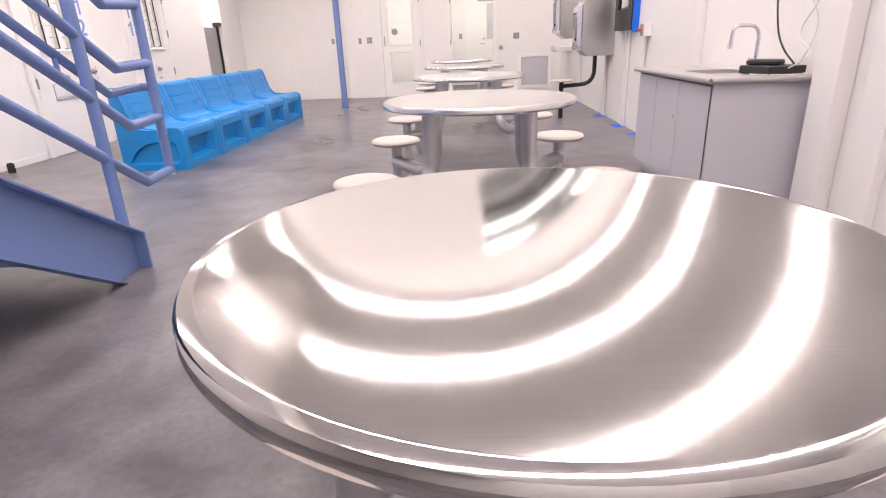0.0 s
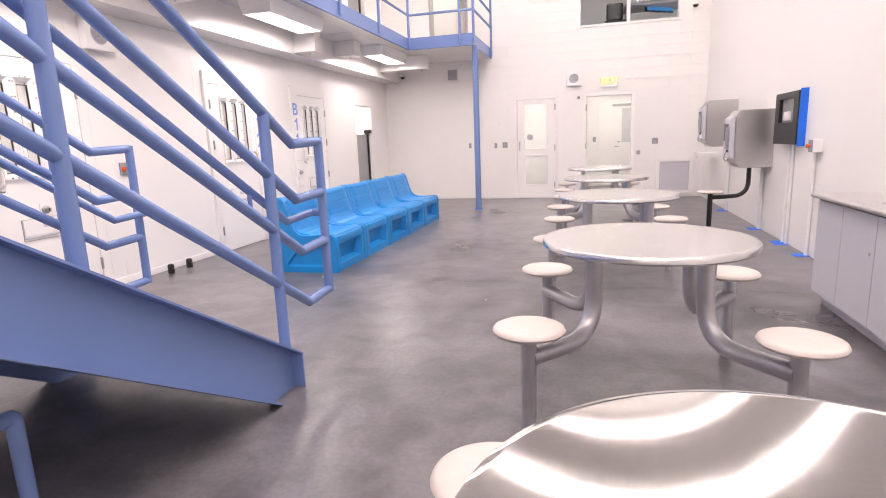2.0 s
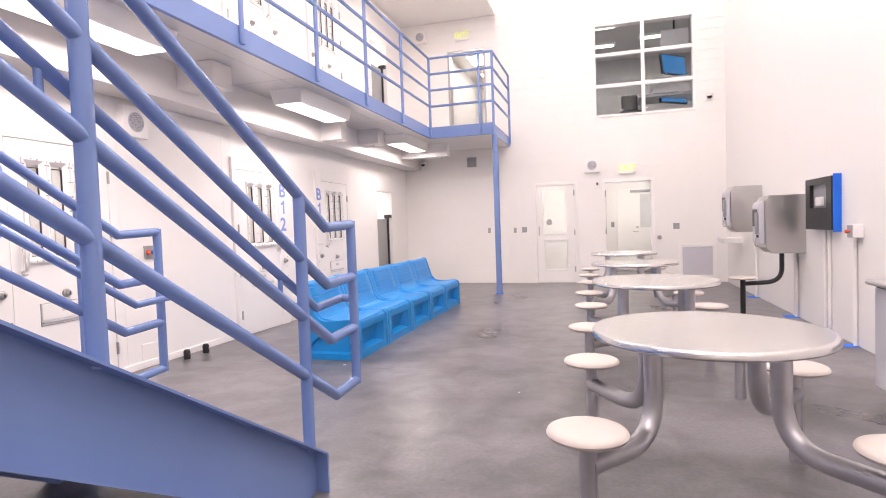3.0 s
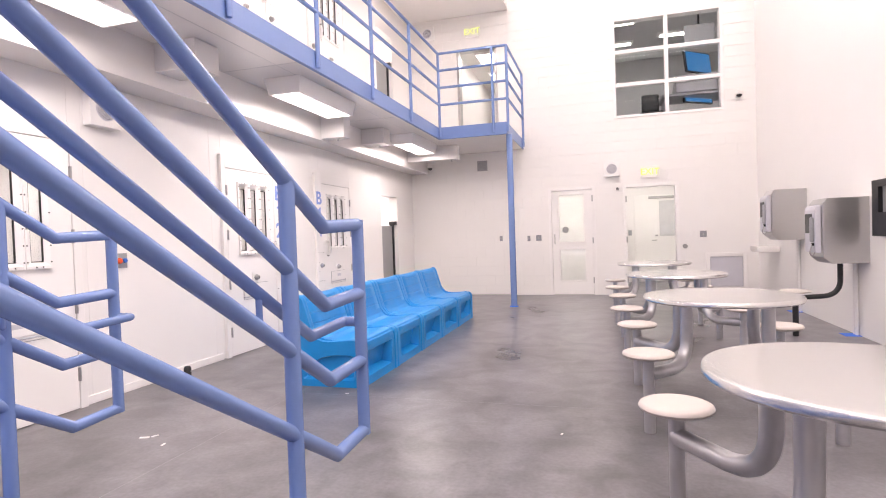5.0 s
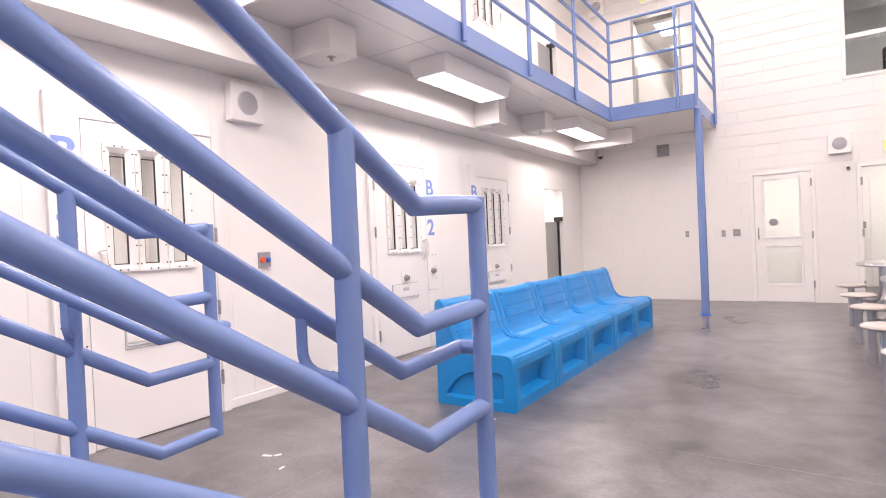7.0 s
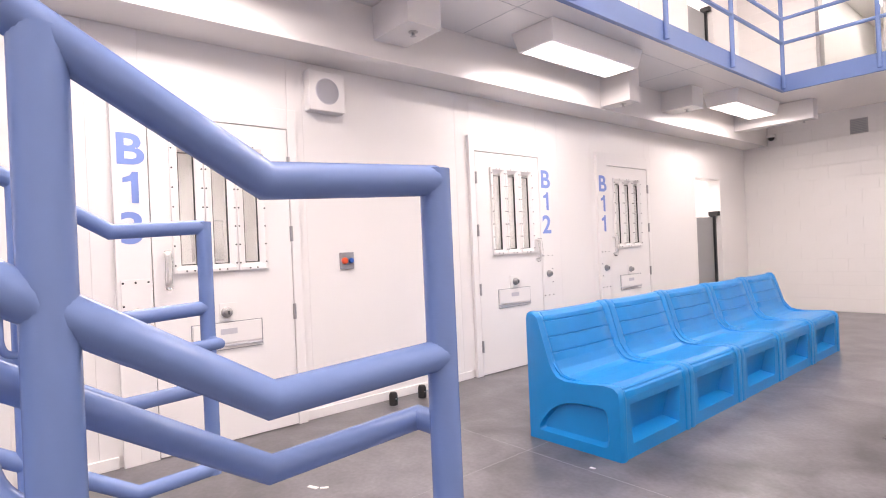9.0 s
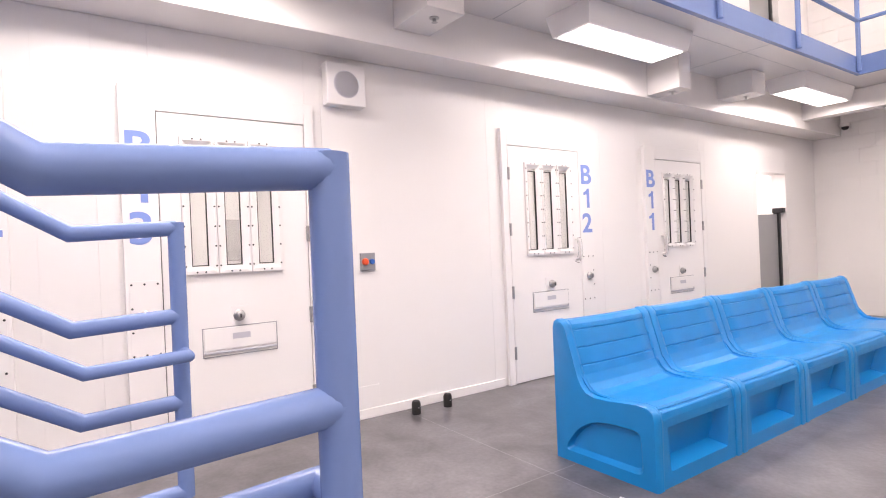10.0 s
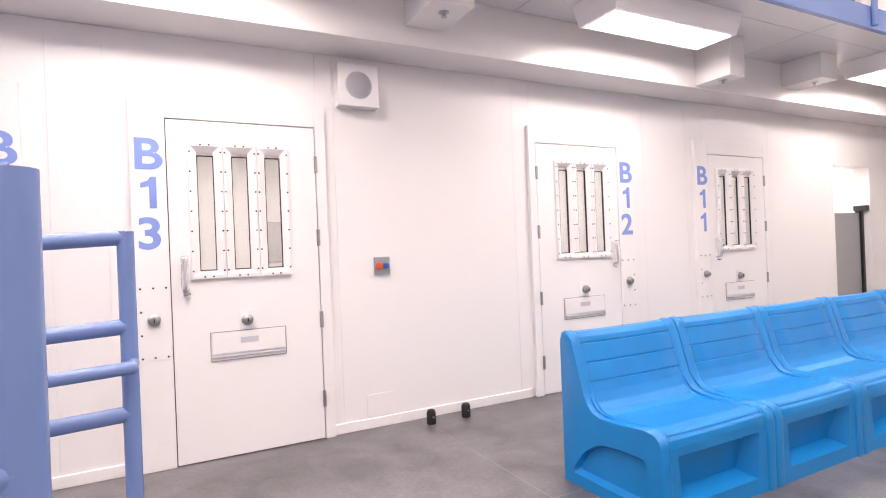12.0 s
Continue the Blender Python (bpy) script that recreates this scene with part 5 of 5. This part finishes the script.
for s in (-1, 1):
    hnd = part("handle", tube([(0.0, s * 0.02, 0.03), (0.0, s * 0.075, 0.04), (0.0, s * 0.075, 0.075)], 0.012, 10), M["chrome"], fc, smooth=True)
bx = tagged(empty("modem", pose(3.31, 3.30, cz, 0, 0, 12)), "black network box lying on the worktop with a handset on top", "modem")
part("case", box(-0.12, 0.12, -0.13, 0.13, 0.003, 0.05, 0.006), M["black"], bx)
for a in (-0.1, 0.1):
    part("foot", box(a - 0.01, a + 0.01, -0.1, 0.1, 0, 0.003), M["rubber"], bx)
hs = tagged(empty("adapter", pose(3.28, 3.32, cz + 0.05, 0, 0, 40)), "rounded black adapter lying on the network box", "adapter")
part("shell", box(-0.05, 0.05, -0.09, 0.09, 0, 0.035, 0.014, segments=3), M["black"], hs, smooth=True)
part("plug", box(-0.015, 0.015, 0.09, 0.11, 0.008, 0.026, 0.004), M["black"], hs)


def cable(name, label, pts, r, mat):
    ob = tagged(part(name, tube(rounded(pts, 0.25, 8), r, 8), mat, None, smooth=True), label, "cable", group="loose cables")
    return ob


cable("cable", "black cable hanging down the wall to the worktop", [(3.50, 3.52, 2.6), (3.48, 3.64, 1.75), (3.44, 3.64, 1.3), (3.40, 3.44, 1.0), (3.44, 3.22, cz + 0.01), (3.38, 3.44, cz + 0.012)], 0.006, M["black"])
cable("cable", "looped white cable hanging down the wall", [(3.50, 3.27, 2.6), (3.46, 3.40, 1.6), (3.46, 3.12, 1.3), (3.42, 3.32, 1.05), (3.42, 3.07, 0.95), (3.30, 3.22, cz + 0.006), (3.25, 3.37, cz + 0.006)], 0.004, M["cable"])
cable("cable", "looped white cable hanging down the wall", [(3.50, 3.12, 2.6), (3.47, 3.24, 1.7), (3.46, 3.38, 1.35), (3.44, 3.10, 1.1), (3.40, 3.22, cz + 0.006), (3.22, 3.24, cz + 0.006)], 0.004, M["cable"])
cable("cable", "white cable lying in a loop on the worktop", [(3.42, 3.12, cz + 0.005), (3.20, 3.14, cz + 0.005), (3.16, 3.32, cz + 0.005), (3.42, 3.30, cz + 0.005), (3.45, 3.14, cz + 0.005)], 0.004, M["cable"])


# ---- kiosks on the right wall ----
def kiosk(y, lift, stool):
    """Steel enclosure on the wall with a sloping-shouldered grey handset unit on its face."""
    k = tagged(empty("video_kiosk", pose(XR - 0.009, y, lift)), "brushed steel wall kiosk with a grey telephone unit", "kiosk", group="wall kiosks")
    sh = [(0, 0.86), (-0.36, 0.86), (-0.44, 0.93), (-0.44, 1.53), (-0.40, 1.585), (0, 1.585)]
    part("enclosure", prism(sh, 0.0, 0.42, "y", 0.004), M["steel_box"], k, "brushed steel enclosure")
    ph = prism([(-0.442, 0.98), (-0.49, 0.98), (-0.505, 1.0), (-0.505, 1.46), (-0.49, 1.5), (-0.442, 1.52)], 0.04, 0.37, "y", 0.008)
    tel = part("telephone", ph, M["laminate"], k, "pale grey moulded telephone unit")
    part("screen", box(-0.51, -0.506, 0.12, 0.34, 1.2, 1.42, 0.001), M["black"], tel, "dark screen")
    part("handset", box(-0.545, -0.507, 0.055, 0.10, 1.1, 1.38, 0.014, segments=3), M["grey"], tel, "grey handset", True)
    part("cradle", box(-0.53, -0.506, 0.06, 0.095, 1.06, 1.095, 0.004), M["black"], tel)
    part("cord", tube(rounded([(-0.52, 0.075, 1.09), (-0.56, 0.05, 0.98), (-0.52, 0.08, 0.94), (-0.49, 0.1, 0.985)], 0.05), 0.007, 8), M["nickel"], tel, "armoured cord", True)
    part("conduit", tube([(-0.02, 0.30, -lift), (-0.02, 0.30, 0.86)], 0.018, 10), M["wall"], k, smooth=True)
    part("conduit", tube([(-0.02, 0.36, -lift), (-0.02, 0.36, 0.86)], 0.018, 10), M["wall"], k, smooth=True)
    part("tape", box(-0.16, 0.0, 0.22, 0.42, -lift, 0.004 - lift), M["tape"], k, "blue masking tape round the foot")
    if stool:
        arm = rounded([(-0.21, 0.21, 0.858), (-0.21, 0.21, 0.49), (-0.66, 0.21, 0.46)], 0.2, 10)
        part("arm", tube(arm, 0.028, 14), M["black"], k, "black bent tube arm", True)
        part("leg", tube([(-0.66, 0.21, 0.0), (-0.66, 0.21, 0.52)], 0.032, 14), M["black"], k, "black stool post", True)
        part("stool_seat", lathe([(0.0, 0.553), (0.12, 0.553), (0.15, 0.55), (0.165, 0.537), (0.15, 0.524), (0.0, 0.521)], 32, (-0.66, 0.21, 0)), M["seat"], k, "round cream stool seat", True)
    return k


kiosk(7.78, -0.02, True)
kiosk(9.70, 0.21, False)
shelf = tagged(empty("wall_shelf"), "small white shelf box on the painted wall", "shelf")
part("box", box(XR - 0.32, XR - 0.0085, 11.0, 11.45, 0.84, 0.93, 0.01), M["wall"], shelf)
part("lip", box(XR - 0.34, XR - 0.3201, 11.0, 11.45, 0.86, 0.94, 0.004), M["wall"], shelf)

bb = tagged(empty("intercom_box"), "black wall unit with a recessed screen and blue masking edge", "intercom")
bm = bmesh.new()
by0, by1, bz0, bz1 = 6.74, 7.50, 1.14, 1.71
grid_wall((by0, by1), (bz0, bz1), [(by0 + 0.14, by1 - 0.14, 1.38, 1.64)], lambda a, b, z0, z1: box(XR - 0.10, XR - 0.06, a, b, z0, z1, bm=bm))
part("bezel", bm, M["black"], bb)
part("case", box(XR - 0.0599, XR - 0.0085, by0, by1, bz0, bz1, 0.004), M["black"], bb)
part("recess", box(XR - 0.0615, XR - 0.0595, by0 + 0.14, by1 - 0.14, 1.38, 1.64), M["grey"], bb, "grey recessed plate")
part("camera_unit", box(XR - 0.10, XR - 0.0616, by0 + 0.3, by0 + 0.46, 1.40, 1.50, 0.01), M["door"], bb, "small white unit")
part("masking", box(XR - 0.085, XR - 0.0085, by0 - 0.012, by0 - 0.0005, bz0 - 0.02, bz1 + 0.02, 0.002), M["tape"], bb, "blue masking tape edge")
for y in (6.36, 7.0, 7.12):
    cn = tagged(empty("conduit"), "white painted conduit running to the floor with blue tape", "conduit", group="wall conduits")
    part("pipe", tube([(XR - 0.03, y, 0.0), (XR - 0.03, y, 1.16)], 0.018, 10), M["wall"], cn, smooth=True)
    part("tape", box(XR - 0.15, XR - 0.009, y - 0.06, y + 0.08, 0.0, 0.004), M["tape"], cn, "blue masking tape at the foot")
rb = tagged(empty("alarm_button"), "white wall box with a red alarm button", "alarm button")
part("case", box(XR - 0.1, XR - 0.0085, 6.22, 6.34, 1.07, 1.20, 0.006), M["door"], rb)
part("plate", box(XR - 0.105, XR - 0.1005, 6.225, 6.335, 1.075, 1.195), M["grey"], rb)
k = lathe([(0.0, 0.04), (0.018, 0.038), (0.018, 0.014), (0.01, 0.012), (0.01, 0.0)], 14)
bmesh.ops.transform(k, matrix=Matrix.Translation((XR - 0.105, 6.28, 1.135)) @ pose(0, 0, 0, 0, -90, 0), verts=k.verts)
part("button", k, M["red"], rb, "red push button", True)

for x, y, a, w in ((-2.25, 3.70, 20, 0.03), (-2.2, 3.74, 60, 0.022), (-2.02, 3.62, 100, 0.018), (-1.35, 4.9, 10, 0.015), (0.45, 4.3, 70, 0.012)):
    flake = bmesh.new()
    box(-w, w, -w * 0.35, w * 0.35, 0, 0.0015, bm=flake)
    for v in flake.verts:
        v.co.z += 0.003 * (v.co.x / w) ** 2 if v.co.z > 0.001 else 0
    tagged(part("paper_scrap", flake, M["wall"], None), "tiny white paper scrap on the concrete floor", "scrap", group="floor scraps").matrix_basis = pose(x, y, 0, 0, 0, a)

# ---- blocks of the far walls ----
block_wall("wall_far", XJ, XR, YF, [D1, D2, WIN], ZC, "white painted concrete block far wall", 3.2)
block_wall("wall_far_side", XL, XJ, YJ, [UD], ZG, "white painted concrete block wall under the gallery", 2.9)
